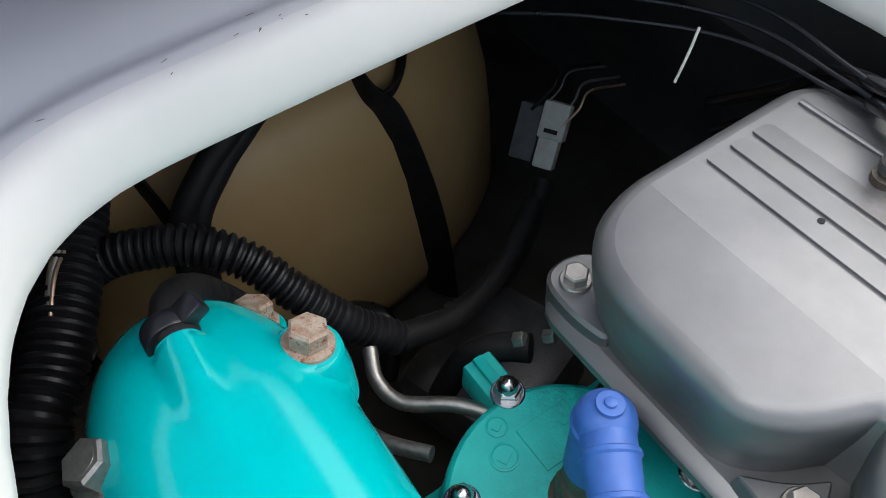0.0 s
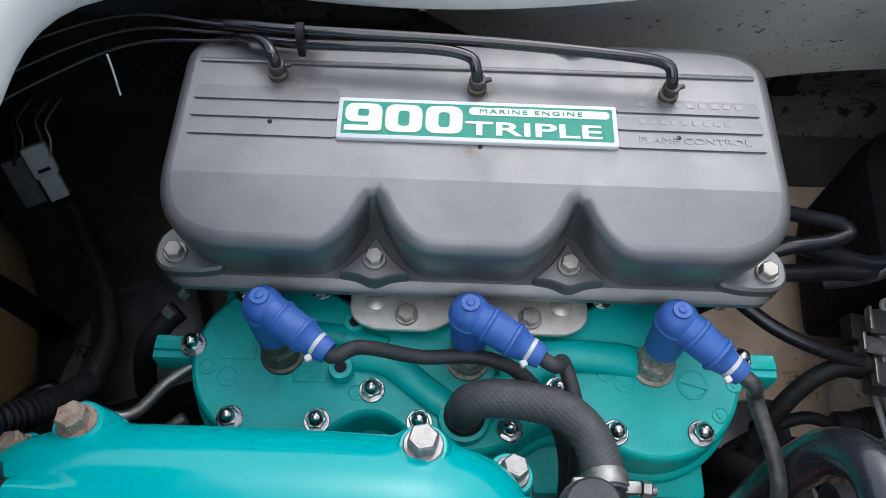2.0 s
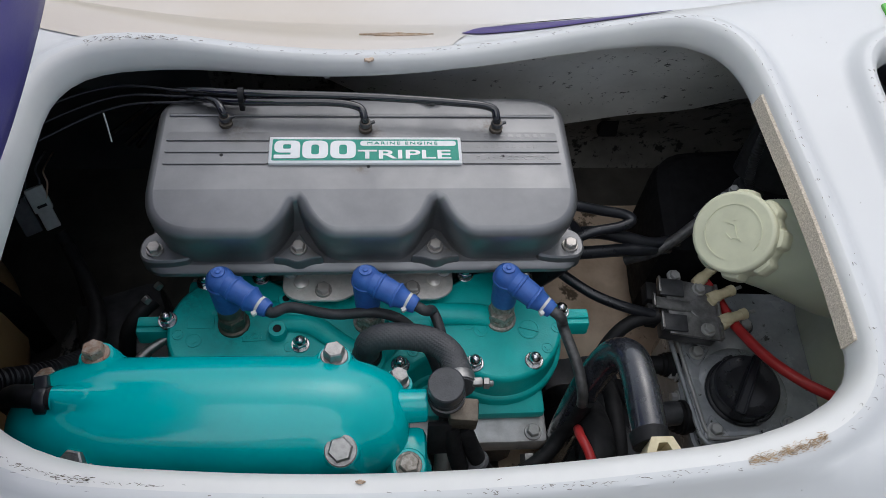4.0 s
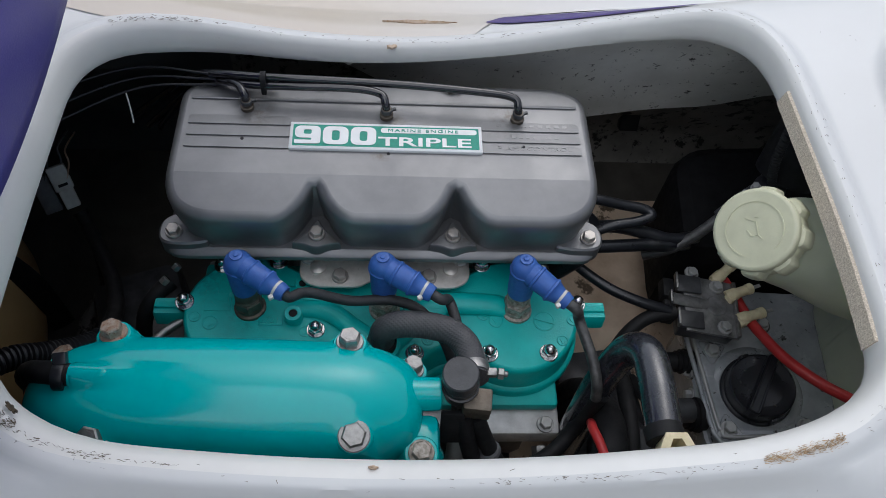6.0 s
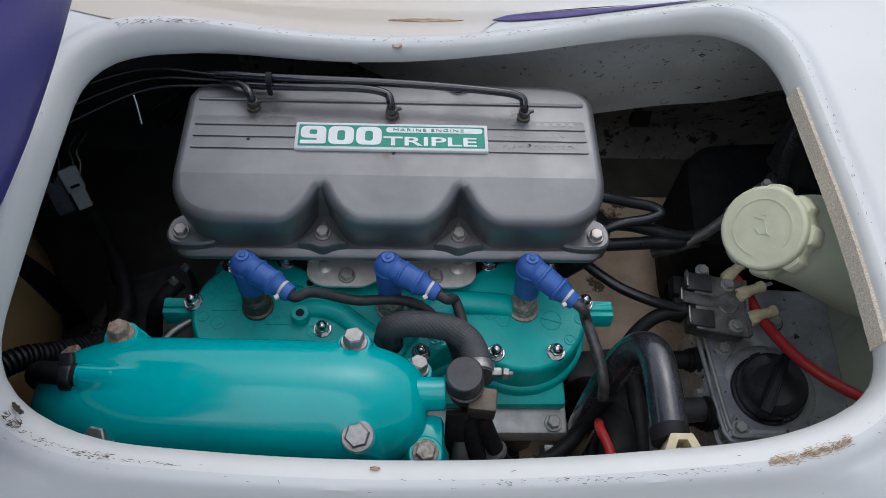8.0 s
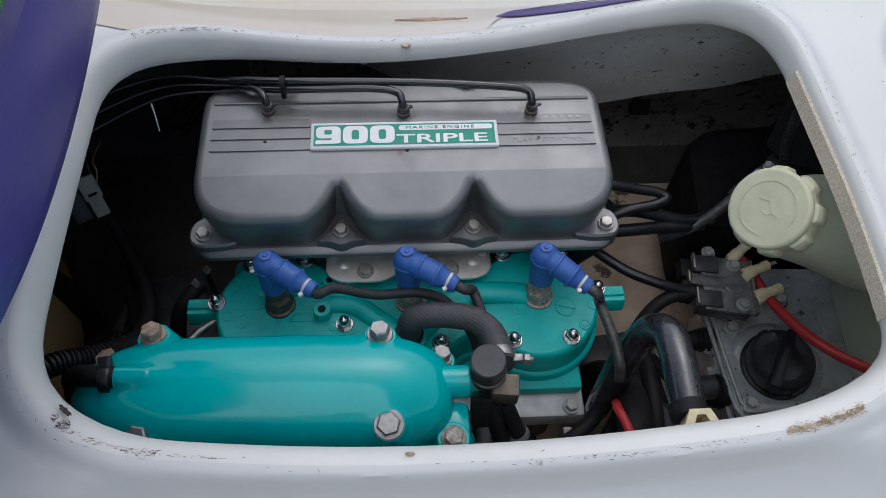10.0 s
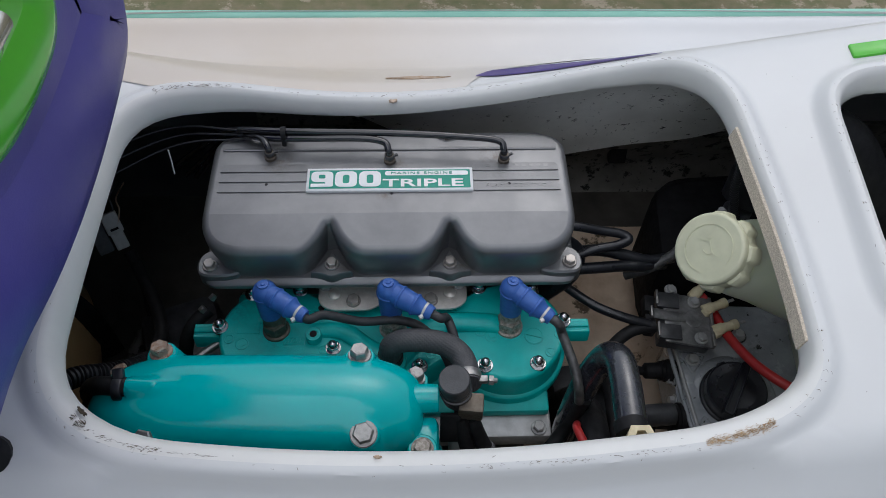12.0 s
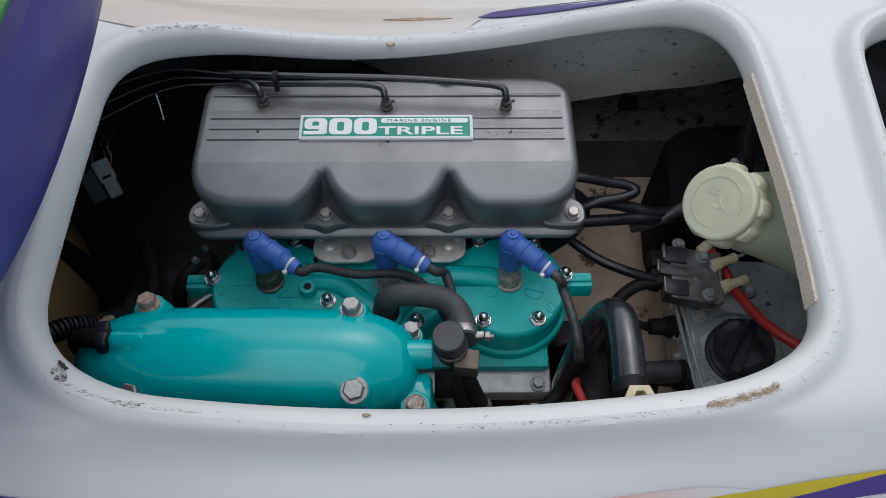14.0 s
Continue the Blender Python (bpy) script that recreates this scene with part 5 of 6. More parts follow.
hose("black_cable", [(0.27, -0.150, -0.100), (0.29, -0.135, -0.102), (0.33, -0.118, -0.112), (0.37, -0.108, -0.120), (0.42, -0.105, -0.13)], 0.0030, LOOM, "thin black cable in front of the engine case", "cable")
# added dark block that stands for the black depth between engine and case
part("pump_housing", lathe(box(bmesh.new(), (0.196, -0.055, -0.190), (0.075, 0.13, 0.05), (0, 0, 6), 0.012), [(0.024, 0), (0.026, 0.004), (0.026, 0.022), (0.02, 0.028)], (0.20, -0.085, -0.17), (0.1, -0.2, 1), 26), DIRTYBLK, None, "dark box added low in the bay to fill a black gap", category="pump")
for pts, r in (([(0.152, -0.03, -0.20), (0.166, -0.045, -0.13), (0.178, -0.075, -0.10), (0.182, -0.11, -0.11), (0.178, -0.14, -0.15)], 0.0085), ([(0.20, 0.0, -0.19), (0.205, -0.03, -0.14), (0.20, -0.07, -0.115), (0.198, -0.11, -0.12), (0.20, -0.15, -0.16)], 0.007), ([(0.225, -0.02, -0.17), (0.235, -0.06, -0.15), (0.237, -0.10, -0.15), (0.232, -0.15, -0.17)], 0.0055)):
    hose("black_hose", pts, r, RUBBER, "black rubber hose low between engine and case")

# rectifier box on the case, tilted
rect = thing("regulator_box", "dark grey metal regulator box with bolts and nylon terminals", "regulator", (0.275, 0.025, -0.135))
RM = pose(0.2805, 0.0205, -0.1050, 0, 7, -7)


def in_box(bm):
    bmesh.ops.transform(bm, matrix=RM, verts=bm.verts)
    return bm


part("box_body", in_box(box(bmesh.new(), (0.001, 0, -0.009), (0.050, 0.050, 0.016), bevel=0.002)), DIRTYBLK, rect, "black box body")
part("lid", in_box(box(bmesh.new(), (0.004, 0, 0.0005), (0.048, 0.055, 0.003), bevel=0.0008)), REGMETAL, rect, "scratched dark grey metal lid")
for y, w in ((-0.0175, 0.016), (0.0175, 0.017)):
    part("side_panel", in_box(box(bmesh.new(), (-0.016, y, 0.0030), (0.022, w, 0.003), (0, -6, 0), 0.0008)), DIRTYBLK, rect, "dull black folded panel")
part("channel", in_box(tube(bmesh.new(), [(-0.032, 0.001, 0.0025), (-0.016, 0.001, 0.002), (0.002, 0.002, 0.0005)], 0.0062, 14, flat=0.5)), REGMETAL, rect, "pressed channel in the lid")
for x, y, w in ((-0.0275, -0.0175, 0.016), (-0.0335, 0.001, 0.012), (-0.0275, 0.0180, 0.016)):
    part("fin", in_box(box(bmesh.new(), (x, y, 0.0035), (0.0022, w, 0.007), (0, -8, 0), 0.0006)), STEEL, rect, "bright folded edge")
for y in (-0.010, 0.012):
    part("side_flap", in_box(box(bmesh.new(), (-0.034, y, -0.004), (0.010, 0.018, 0.012), bevel=0.001)), RUBBER, rect, "black rubber flap")
part("disc", in_box(lathe(bmesh.new(), [(0.0095, 0), (0.0095, 0.0008), (0.0088, 0.0012)], (0.009, 0.001, 0.0020), seg=28)), REGMETAL, rect)
part("edge_bar", in_box(box(bmesh.new(), (0.0265, 0, 0.0028), (0.0030, 0.054, 0.006), bevel=0.0006)), STEEL, rect, "bright folded edge")
for x, y in ((0.0105, 0.0200), (0.0145, -0.0195), (-0.012, 0.0300)):
    b = bolt((x, y, 0.0020), (0, 0, 1), 0.0046, 0.0035, 0.0064, rect, CASTD, "dull flange bolt", turn=20)
    b.data.transform(RM)
for x, y, t in ((0.300, 0.0515, 55), (0.309, 0.033, 30), (0.314, 0.010, 25)):
    a = Vector((math.cos(radians(t)), math.sin(radians(t)) * 0.55, 0.12)).normalized()
    term = thing("wire_terminal", "cream nylon bullet connector on the regulator wires", "connector", (x, y, -0.115), "terminals")
    bm = lathe(bmesh.new(), [(0.0052, -0.008), (0.0056, -0.006), (0.0056, 0.002), (0.0046, 0.004), (0.0044, 0.012), (0.0050, 0.0125), (0.0050, 0.017), (0.0042, 0.0178)], (x, y, -0.105), a, 18)
    box(bm, (x - 0.004, y - 0.004, -0.106), (0.009, 0.009, 0.009), (0, 10, t), 0.002)
    part("housing", bm, NYLON, term, "cream nylon housing")
    part("blade", box(bmesh.new(), tuple(Vector((x, y, -0.105)) + a * 0.021), (0.010, 0.003, 0.0008), (0, 0, t * 0.6)), STEEL, term, "thin metal blade")
hose("red_cable", [(0.306, 0.052, -0.112), (0.315, 0.038, -0.116), (0.320, 0.015, -0.113), (0.3235, -0.008, -0.103), (0.333, -0.036, -0.092), (0.352, -0.060, -0.085), (0.378, -0.077, -0.085), (0.42, -0.10, -0.10), (0.44, -0.11, -0.16)], 0.0046, RED, "red battery cable over the engine case", "cable")

# oil tank with filler cap
oil = thing("oil_tank", "milky plastic oil tank with fluted cream filler cap", "oil tank", (0.40, 0.0, -0.22))
CC, CA = Vector((0.2530, -0.0040, 0.0510)), Vector((-0.70, -0.26, 0.67)).normalized()
bm = bmesh.new()
tube(bm, [CC - CA * 0.012, CC - CA * 0.045, (0.318, 0.012, 0.006), (0.365, 0.008, -0.012), (0.42, 0.0, -0.03)], lambda u: 0.0245 + 0.018 * min(1, u * 1.4), 30)
part("neck", bm, TANK, oil, "milky plastic filler neck")
bm = bmesh.new()
loft(bm, even(rounded([(0.400, 0.055, 0.03), (0.385, -0.125, 0.03), (0.50, -0.125, 0.04), (0.50, 0.055, 0.04)], 6), 80), [(-0.21, -0.01), (-0.19, 0), (-0.06, 0), (-0.035, -0.006), (-0.025, -0.02)])
part("tank_body", bm, TANK, oil, "milky plastic tank body")


def flute(a):
    """Eight broad grips with hollow notches between them."""
    u = (a * 8 / (2 * math.pi)) % 1
    k = min(1.0, max(0.0, (math.sin(math.pi * u) - 0.62) / 0.30))
    return 1.0 - 0.115 * k * k * (3 - 2 * k)


bm = lathe(bmesh.new(), [(0.0322, -0.0225), (0.0328, -0.0210), (0.0322, -0.0085), (0.0308, -0.0060), (0.0288, -0.0052)], CC, CA, 128, flute)
lathe(bm, [(0.0282, -0.0085), (0.0290, -0.0020), (0.0290, 0.0006), (0.0285, 0.0020), (0.0274, 0.0030), (0.0262, 0.0032)], CC, CA, 72)
capp = part("filler_cap", bm, CREAM, oil, "fluted cream screw cap", angle=35)
CM = Matrix.Translation(CC + CA * 0.0032) @ frame_z(CA)
bm = bmesh.new()
ring = [Vector((0.0195 * math.cos(a), 0.0195 * math.sin(a))) for a in np.linspace(0.2, 5.4, 50)]
ribbon(bm, ring, 0.0009, 0.0, 0.0006, m=CM)
for line in ([(-0.012, 0.004), (-0.002, 0.006), (0.006, -0.002), (0.011, -0.003)], [(0.006, -0.002), (0.002, -0.006), (-0.004, -0.004)], [(-0.006, 0.009), (-0.003, 0.0105)]):
    ribbon(bm, [Vector((x * -0.8, y * -0.8)) for x, y in line], 0.0008, 0.0, 0.0006, m=CM @ pose(0, 0, 0, 0, 0, 200))
part("oil_symbol", bm, CREAM, capp, "faint moulded oil can symbol", smooth=False)

# dark hoses and the black water box behind
for pts, r in (([(0.150, 0.080, -0.030), (0.169, 0.078, -0.028), (0.194, 0.077, -0.034), (0.214, 0.075, -0.037), (0.2205, 0.070, -0.039), (0.209, 0.065, -0.041), (0.188, 0.062, -0.043), (0.168, 0.058, -0.050)], 0.0044),
               ([(0.160, 0.064, -0.052), (0.192, 0.070, -0.056), (0.22, 0.067, -0.060), (0.243, 0.063, -0.064), (0.27, 0.07, -0.070)], 0.0056),
               ([(0.150, 0.05, -0.06), (0.193, 0.054, -0.062), (0.22, 0.057, -0.064), (0.239, 0.058, -0.066), (0.262, 0.066, -0.075)], 0.0056),
               ([(0.155, 0.066, -0.034), (0.172, 0.066, -0.055), (0.168, 0.056, -0.075), (0.145, 0.05, -0.10)], 0.0095),
               ([(0.145, 0.072, -0.085), (0.16, 0.057, -0.089), (0.19, 0.032, -0.092), (0.217, 0.019, -0.094), (0.245, 0.012, -0.098)], 0.0046)):
    hose("fuel_line", pts, r, GLOSSBLK, "black rubber fuel line beside the carburettors", seg=14)
water = thing("water_box", "black plastic water box behind the oil tank", "muffler", (0.40, 0.18, -0.22))
bm = bmesh.new()
loft(bm, even(rounded([(0.262, 0.066, 0.02), (0.62, 0.066, 0.04), (0.62, 0.205, 0.05), (0.272, 0.185, 0.04)], 6), 80), [(-0.215, -0.01), (-0.19, 0), (-0.098, 0), (-0.086, -0.004), (-0.080, -0.014)])
part("box_shell", bm, MATBLK, water, "black moulded shell")
part("clamp", lathe(bmesh.new(), [(0.012, 0), (0.013, 0.003), (0.013, 0.012), (0.010, 0.014)], (0.330, 0.105, -0.046), (0.2, -0.3, 1), 18), DIRTYBLK, water)
lead = thing("terminal_lead", "dusty grey battery lead with a bolted terminal beside the filler cap", "cable", (0.24, 0.055, -0.07))
part("sleeve", tube(bmesh.new(), [(0.225, 0.060, -0.085), (0.243, 0.058, -0.072), (0.262, 0.064, -0.062), (0.280, 0.073, -0.050), (0.295, 0.081, -0.038)], 0.0047, 18), SLEEVE, lead, "dusty grey sleeve")
part("boot", tube(bmesh.new(), [(0.283, 0.075, -0.048), (0.292, 0.080, -0.040), (0.301, 0.084, -0.030)], 0.0068, 18), DIRTYBLK, lead, "black rubber boot")
part("terminal", box(bmesh.new(), (0.303, 0.085, -0.028), (0.018, 0.012, 0.006), (0, -25, 25), 0.0015), DIRTYBLK, lead, "dark terminal block")
for x, y, z in ((0.2995, 0.0835, -0.027), (0.3075, 0.0875, -0.022)):
    bolt((x, y, z), (-0.4, 0, 1), 0.0034, 0.0036, 0.0044, lead, CASTD, "dull terminal bolt")
hose("exhaust_hose", [(0.335, 0.10, -0.02), (0.345, 0.115, 0.02), (0.37, 0.125, 0.045), (0.41, 0.12, 0.03), (0.45, 0.10, -0.03), (0.47, 0.08, -0.12)], 0.026, RUBBER, "thick black exhaust hose behind the filler cap", seg=22)
hose("corrugated_hose", [(0.345, 0.085, -0.075), (0.323, 0.083, -0.031), (0.306, 0.082, 0.013), (0.3005, 0.082, 0.043), (0.2985, 0.082, 0.062), (0.300, 0.082, 0.078)], 0.0034, RUBBER, "thin dark corrugated bilge hose", ribs=0.0032, depth=0.0006)
part("wall_pad", box(bmesh.new(), (0.264, 0.2765, -0.142), (0.021, 0.012, 0.034), (-20, 0, 0), 0.002), RUBBER, None, "black rubber pad on the bay wall", category="pad")

# foam strip glued inside the lip
bm = bmesh.new()
rows = []
for i in range(41):
    y = 0.092 - 0.197 * i / 40
    x = max(0.5 * (a.x + b.x) for a, b in zip(RIM, RIM[1:]) if (a.y - y) * (b.y - y) <= 0) - 0.0045
    z = crest_height(x)
    rows.append([bm.verts.new(p) for p in ((x + 0.0012, y, z - 0.0064), (x - 0.0020, y, z - 0.0078), (x - 0.0042, y, z - 0.0195), (x + 0.0002, y, z - 0.0205))])
for a, b in zip(rows, rows[1:]):
    for k in range(4):
        bm.faces.new((a[k], a[(k + 1) % 4], b[(k + 1) % 4], b[k]))
bm.faces.new(rows[0])
bm.faces.new(rows[-1][::-1])
part("foam_strip", bm, FOAM, None, "beige foam strip stuck inside the hatch lip", category="seal")


# ---- left of the engine: fuel tank, straps, wiring ----
fuel = thing("fuel_tank", "tan plastic fuel tank held by black straps", "fuel tank", (-0.42, 0.02, -0.24))
bm = bmesh.new()
rings = []
for z, k in ((-0.235, 0.86), (-0.225, 0.95), (-0.20, 1.0), (-0.15, 1.0), (-0.11, 0.985), (-0.08, 0.95), (-0.055, 0.88), (-0.04, 0.78), (-0.034, 0.6)):
    ring = []
    for p in even(rounded([(-0.585, -0.16, 0.06), (-0.345, -0.16, 0.05), (-0.312, -0.06, 0.05), (-0.312, 0.06, 0.06), (-0.372, 0.165, 0.07), (-0.585, 0.17, 0.06)], 8), 72):
        c = Vector((-0.45, 0.0))
        q = c + (p - c) * k
        ring.append(bm.verts.new((q.x, q.y, z)))
    rings.append(ring)
for a, b in zip(rings, rings[1:]):
    for i in range(72):
        bm.faces.new((a[i], a[(i + 1) % 72], b[(i + 1) % 72], b[i]))
bm.faces.new(rings[0])
bm.faces.new(rings[-1])
part("tank_shell", bm, FUEL, fuel, "tan polyethylene shell", angle=60)
for pts in ([(-0.50, 0.034, -0.030), (-0.42, 0.034, -0.032), (-0.365, 0.036, -0.037), (-0.335, 0.037, -0.048), (-0.326, 0.044, -0.060), (-0.316, 0.051, -0.103), (-0.311, 0.056, -0.155), (-0.316, 0.062, -0.235)],
            [(-0.50, -0.092, -0.030), (-0.42, -0.090, -0.033), (-0.354, -0.088, -0.044), (-0.334, -0.084, -0.068), (-0.322, -0.083, -0.109), (-0.319, -0.078, -0.14), (-0.33, -0.075, -0.23)],
            [(-0.46, 0.082, -0.030), (-0.385, 0.078, -0.032), (-0.362, 0.073, -0.036), (-0.345, 0.066, -0.047), (-0.333, 0.054, -0.052), (-0.330, 0.043, -0.054)]):
    part("strap", tube(bmesh.new(), pts, 0.0022, 10, flat=5.2), RUBBER, fuel, "black rubber strap")
for pts, r, mt, lb in (
        ([(-0.36, 0.01, 0.03), (-0.335, -0.012, -0.012), (-0.322, -0.040, -0.022), (-0.314, -0.060, -0.030), (-0.306, -0.080, -0.048), (-0.300, -0.09, -0.09)], 0.0060, RUBBER, "black fuel hose coming down over the tank"),
        ([(-0.37, 0.02, 0.03), (-0.340, -0.004, -0.015), (-0.326, -0.030, -0.026), (-0.317, -0.052, -0.036), (-0.307, -0.074, -0.056), (-0.298, -0.082, -0.10)], 0.0060, RUBBER, "black fuel hose coming down over the tank"),
        ([(-0.46, 0.10, 0.03), (-0.44, 0.095, -0.0), (-0.42, 0.085, -0.02), (-0.44, 0.07, -0.02), (-0.46, 0.06, 0.02)], 0.008, RUBBER, "black vent hose looping on the tank")):
    hose("fuel_hose", pts, r, mt, lb, seg=16)
LINE = [(-0.305, -0.150, -0.09), (-0.295, -0.138, -0.042), (-0.2857, -0.1156, -0.0251), (-0.276, -0.0956, -0.0218), (-0.267, -0.0798, -0.0234), (-0.2551, -0.0649, -0.0333), (-0.240, -0.0527, -0.0509), (-0.2271, -0.0381, -0.0703), (-0.2181, -0.0194, -0.0902), (-0.2196, 0.0129, -0.1039), (-0.2345, 0.0518, -0.1106), (-0.2613, 0.0954, -0.1095)]
loom = thing("wiring_loom", "black corrugated wiring loom arching over the manifold", "wiring loom", LINE[0])
part("conduit", tube(bmesh.new(), LINE[:9], lambda u: 0.0092 - 0.0018 * u, 18, ribs=0.0038, depth=0.0009), LOOM, loom, "black corrugated conduit")
part("tape_wrap", tube(bmesh.new(), LINE[8:], lambda u: 0.0072 - 0.0012 * u, 14), RUBBER, loom, "black tape over the loom end")
LINE = [(-0.335, -0.100, -0.006), (-0.3176, -0.1103, -0.0116), (-0.3091, -0.1146, -0.0139), (-0.2915, -0.1239, -0.0190), (-0.267, -0.1375, -0.024), (-0.247, -0.150, -0.029), (-0.228, -0.165, -0.036), (-0.215, -0.175, -0.06), (-0.205, -0.18, -0.12)]
loom = thing("wiring_loom", "thick black corrugated wiring loom at the hatch side", "wiring loom", LINE[0])
part("conduit", tube(bmesh.new(), LINE, 0.0122, 18, ribs=0.0045, depth=0.0011), LOOM, loom, "black corrugated conduit")
for k in range(3):
    part("bare_wire", tube(bmesh.new(), [(-0.292 + 0.003 * k, -0.1245, -0.010), (-0.279 + 0.003 * k, -0.1320, -0.0085), (-0.266 + 0.003 * k, -0.1400, -0.0140)], 0.0009, 8), (COPPER, WHITEP, COPPER)[k], loom, "bare wire where the conduit is split")
conn = thing("wire_connector", "white two-pin wire connector hanging in the bay", "connector", (-0.282, 0.125, -0.11))
a = Vector((0.30, -0.52, -0.75)).normalized()
CMX = Matrix.Translation((-0.2825, 0.1255, -0.0905)) @ frame_z(a)
bm = box(bmesh.new(), (0, 0, -0.008), (0.016, 0.010, 0.022), bevel=0.0015)
box(bm, (0, 0, 0.011), (0.0125, 0.009, 0.018), bevel=0.0012)
bmesh.ops.transform(bm, matrix=CMX, verts=bm.verts)
part("housing", bm, WHITEP, conn, "white plastic housing")
bm = box(bmesh.new(), (0, 0.0052, -0.002), (0.008, 0.001, 0.0024))
box(bm, (0, -0.0052, -0.002), (0.008, 0.001, 0.0024))
bmesh.ops.transform(bm, matrix=CMX, verts=bm.verts)
part("latch_slot", bm, RUBBER, conn, "dark latch slot")
grey = thing("wire_connector", "grey wire connector beside the white one", "connector", (-0.298, 0.122, -0.11))
bm = box(bmesh.new(), (0, 0, 0), (0.015, 0.010, 0.034), bevel=0.0015)
bmesh.ops.transform(bm, matrix=Matrix.Translation((-0.2985, 0.121, -0.097)) @ frame_z(a), verts=bm.verts)
part("housing", bm, GREYP, grey, "grey plastic housing")
for x, y, z, r, mt in ((-0.279, 0.1255, -0.086, 0.0008, COPPER), (-0.286, 0.1275, -0.086, 0.0009, GREYP), (-0.300, 0.124, -0.083, 0.0012, RUBBER), (-0.296, 0.125, -0.083, 0.0007, GREYP)):
    hose("connector_wire", [(x, y, z), (x + 0.003, y + 0.013, z + 0.012), (x - 0.001, y + 0.024, z + 0.017), (x - 0.004, y + 0.055, z + 0.004)], r, mt, "thin wire running into the connector", "wire", seg=8)
hose("connector_sheath", [(-0.271, 0.111, -0.108), (-0.262, 0.098, -0.122), (-0.255, 0.08, -0.14), (-0.25, 0.05, -0.17)], 0.0060, RUBBER, "black sheath below the wire connector", "wiring loom")
bm = bmesh.new()
rows = []
for i in range(19):
    u = i / 18
    w = 0.0075 * (0.55 + 0.45 * math.sin(math.pi * min(1.0, u * 1.15))) + 0.003 * noise.noise((u * 7, 0.4, 0.2))
    y = -0.014 + 0.088 * u
    rows.append([bm.verts.new((-0.2905 + 0.010 * u + w * c, y, -0.206 + h + 0.002 * noise.noise((u * 9, c * 2, 1.3)))) for c, h in ((-1, -0.004), (-0.8, 0.001), (0, 0.003), (0.7, 0.0015), (1, -0.005))])
for a, b in zip(rows, rows[1:]):
    for k in range(4):
        bm.faces.new((a[k], b[k], b[k + 1], a[k + 1]))
part("tank_ledge", bm, GRIMY, hull, "grimy lump of filler along the foot of the fuel tank")
hose("vent_ring", [(-0.300, -0.040, -0.21), (-0.3085, -0.027, -0.188), (-0.305, -0.010, -0.180), (-0.289, 0.004, -0.182), (-0.276, -0.001, -0.195), (-0.270, -0.01, -0.215)], 0.0060, GLOSSBLK, "black vent hose curled at the foot of the fuel tank", seg=14)
hose("white_tie_end", [(-0.1935, 0.1175, 0.037), (-0.1925, 0.1135, 0.028), (-0.1915, 0.1075, 0.0165)], 0.0006, WHITEP, "loose white tie end hanging down", "cable tie", seg=8)
for k in range(3):
    hose("control_cable", [(-0.085, 0.134 + 0.002 * k, 0.0385 - 0.003 * k), (-0.14, 0.141 - 0.002 * k, 0.037 - 0.004 * k), (-0.19, 0.146 - 0.006 * k, 0.036 - 0.005 * k), (-0.24, 0.125 - 0.010 * k, 0.034 - 0.006 * k), (-0.30, 0.08 - 0.012 * k, 0.03 - 0.006 * k), (-0.38, 0.04, 0.02)], 0.0010, GLOSSBLK, "thin control cable along the hatch edge", "cable", seg=8)
hose("metal_rod", [(-0.214, -0.036, -0.078), (-0.200, -0.041, -0.082), (-0.186, -0.037, -0.085), (-0.172, -0.020, -0.084), (-0.158, -0.008, -0.084)], 0.0036, STEEL, "bent bright metal tube beside the head", "pipe", seg=12)
hose("metal_rod", [(-0.20, -0.062, -0.09), (-0.175, -0.053, -0.085), (-0.157, -0.040, -0.082)], 0.0036, STEEL, "bent bright metal tube beside the head", "pipe", seg=12)
hose("oil_line", [(-0.170, 0.022, -0.075), (-0.180, 0.012, -0.078), (-0.19, 0.0, -0.09), (-0.2, -0.01, -0.13)], 0.0068, RUBBER, "black oil line fitting beside the head", seg=12)
for p, s, r in (((-0.175, 0.017, -0.070), 0.0045, 30), ((-0.166, 0.026, -0.064), 0.004, 30)):
    part("pipe_nut", hexhead(bmesh.new(), p, (0.7, 0.6, 0.5), s * 0.85, 0.005), STEEL, None, "small bright pipe nut", category="nut")
part("clutter_block", box(bmesh.new(), (-0.215, 0.035, -0.175), (0.08, 0.09, 0.05), (0, 0, 20), 0.012), DIRTYBLK, None, "dark dirty starter housing in the bay", category="starter")

# deck bolts in front of the hatch
for x, y in ((-0.285, 0.006), (-0.273, 0.099)):
    b = thing("deck_bolt", "weathered steel bolt with washer on the white deck", "bolt", (x, y, deck_height(x, y, 1)), "deck bolts")
    z = deck_height(x, y, 1)
    part("washer", lathe(bmesh.new(), [(0.0152, -0.001), (0.0156, 0.0015), (0.0142, 0.0022)], (x, y, z), seg=28), BRASS, b, "stained brown washer")
    part("bolt_head", lathe(bmesh.new(), [(0.0086, 0), (0.0084, 0.005), (0.0072, 0.0066), (0.003, 0.0072)], (x, y, z + 0.002), seg=20), BRASS, b, "stained bolt head")

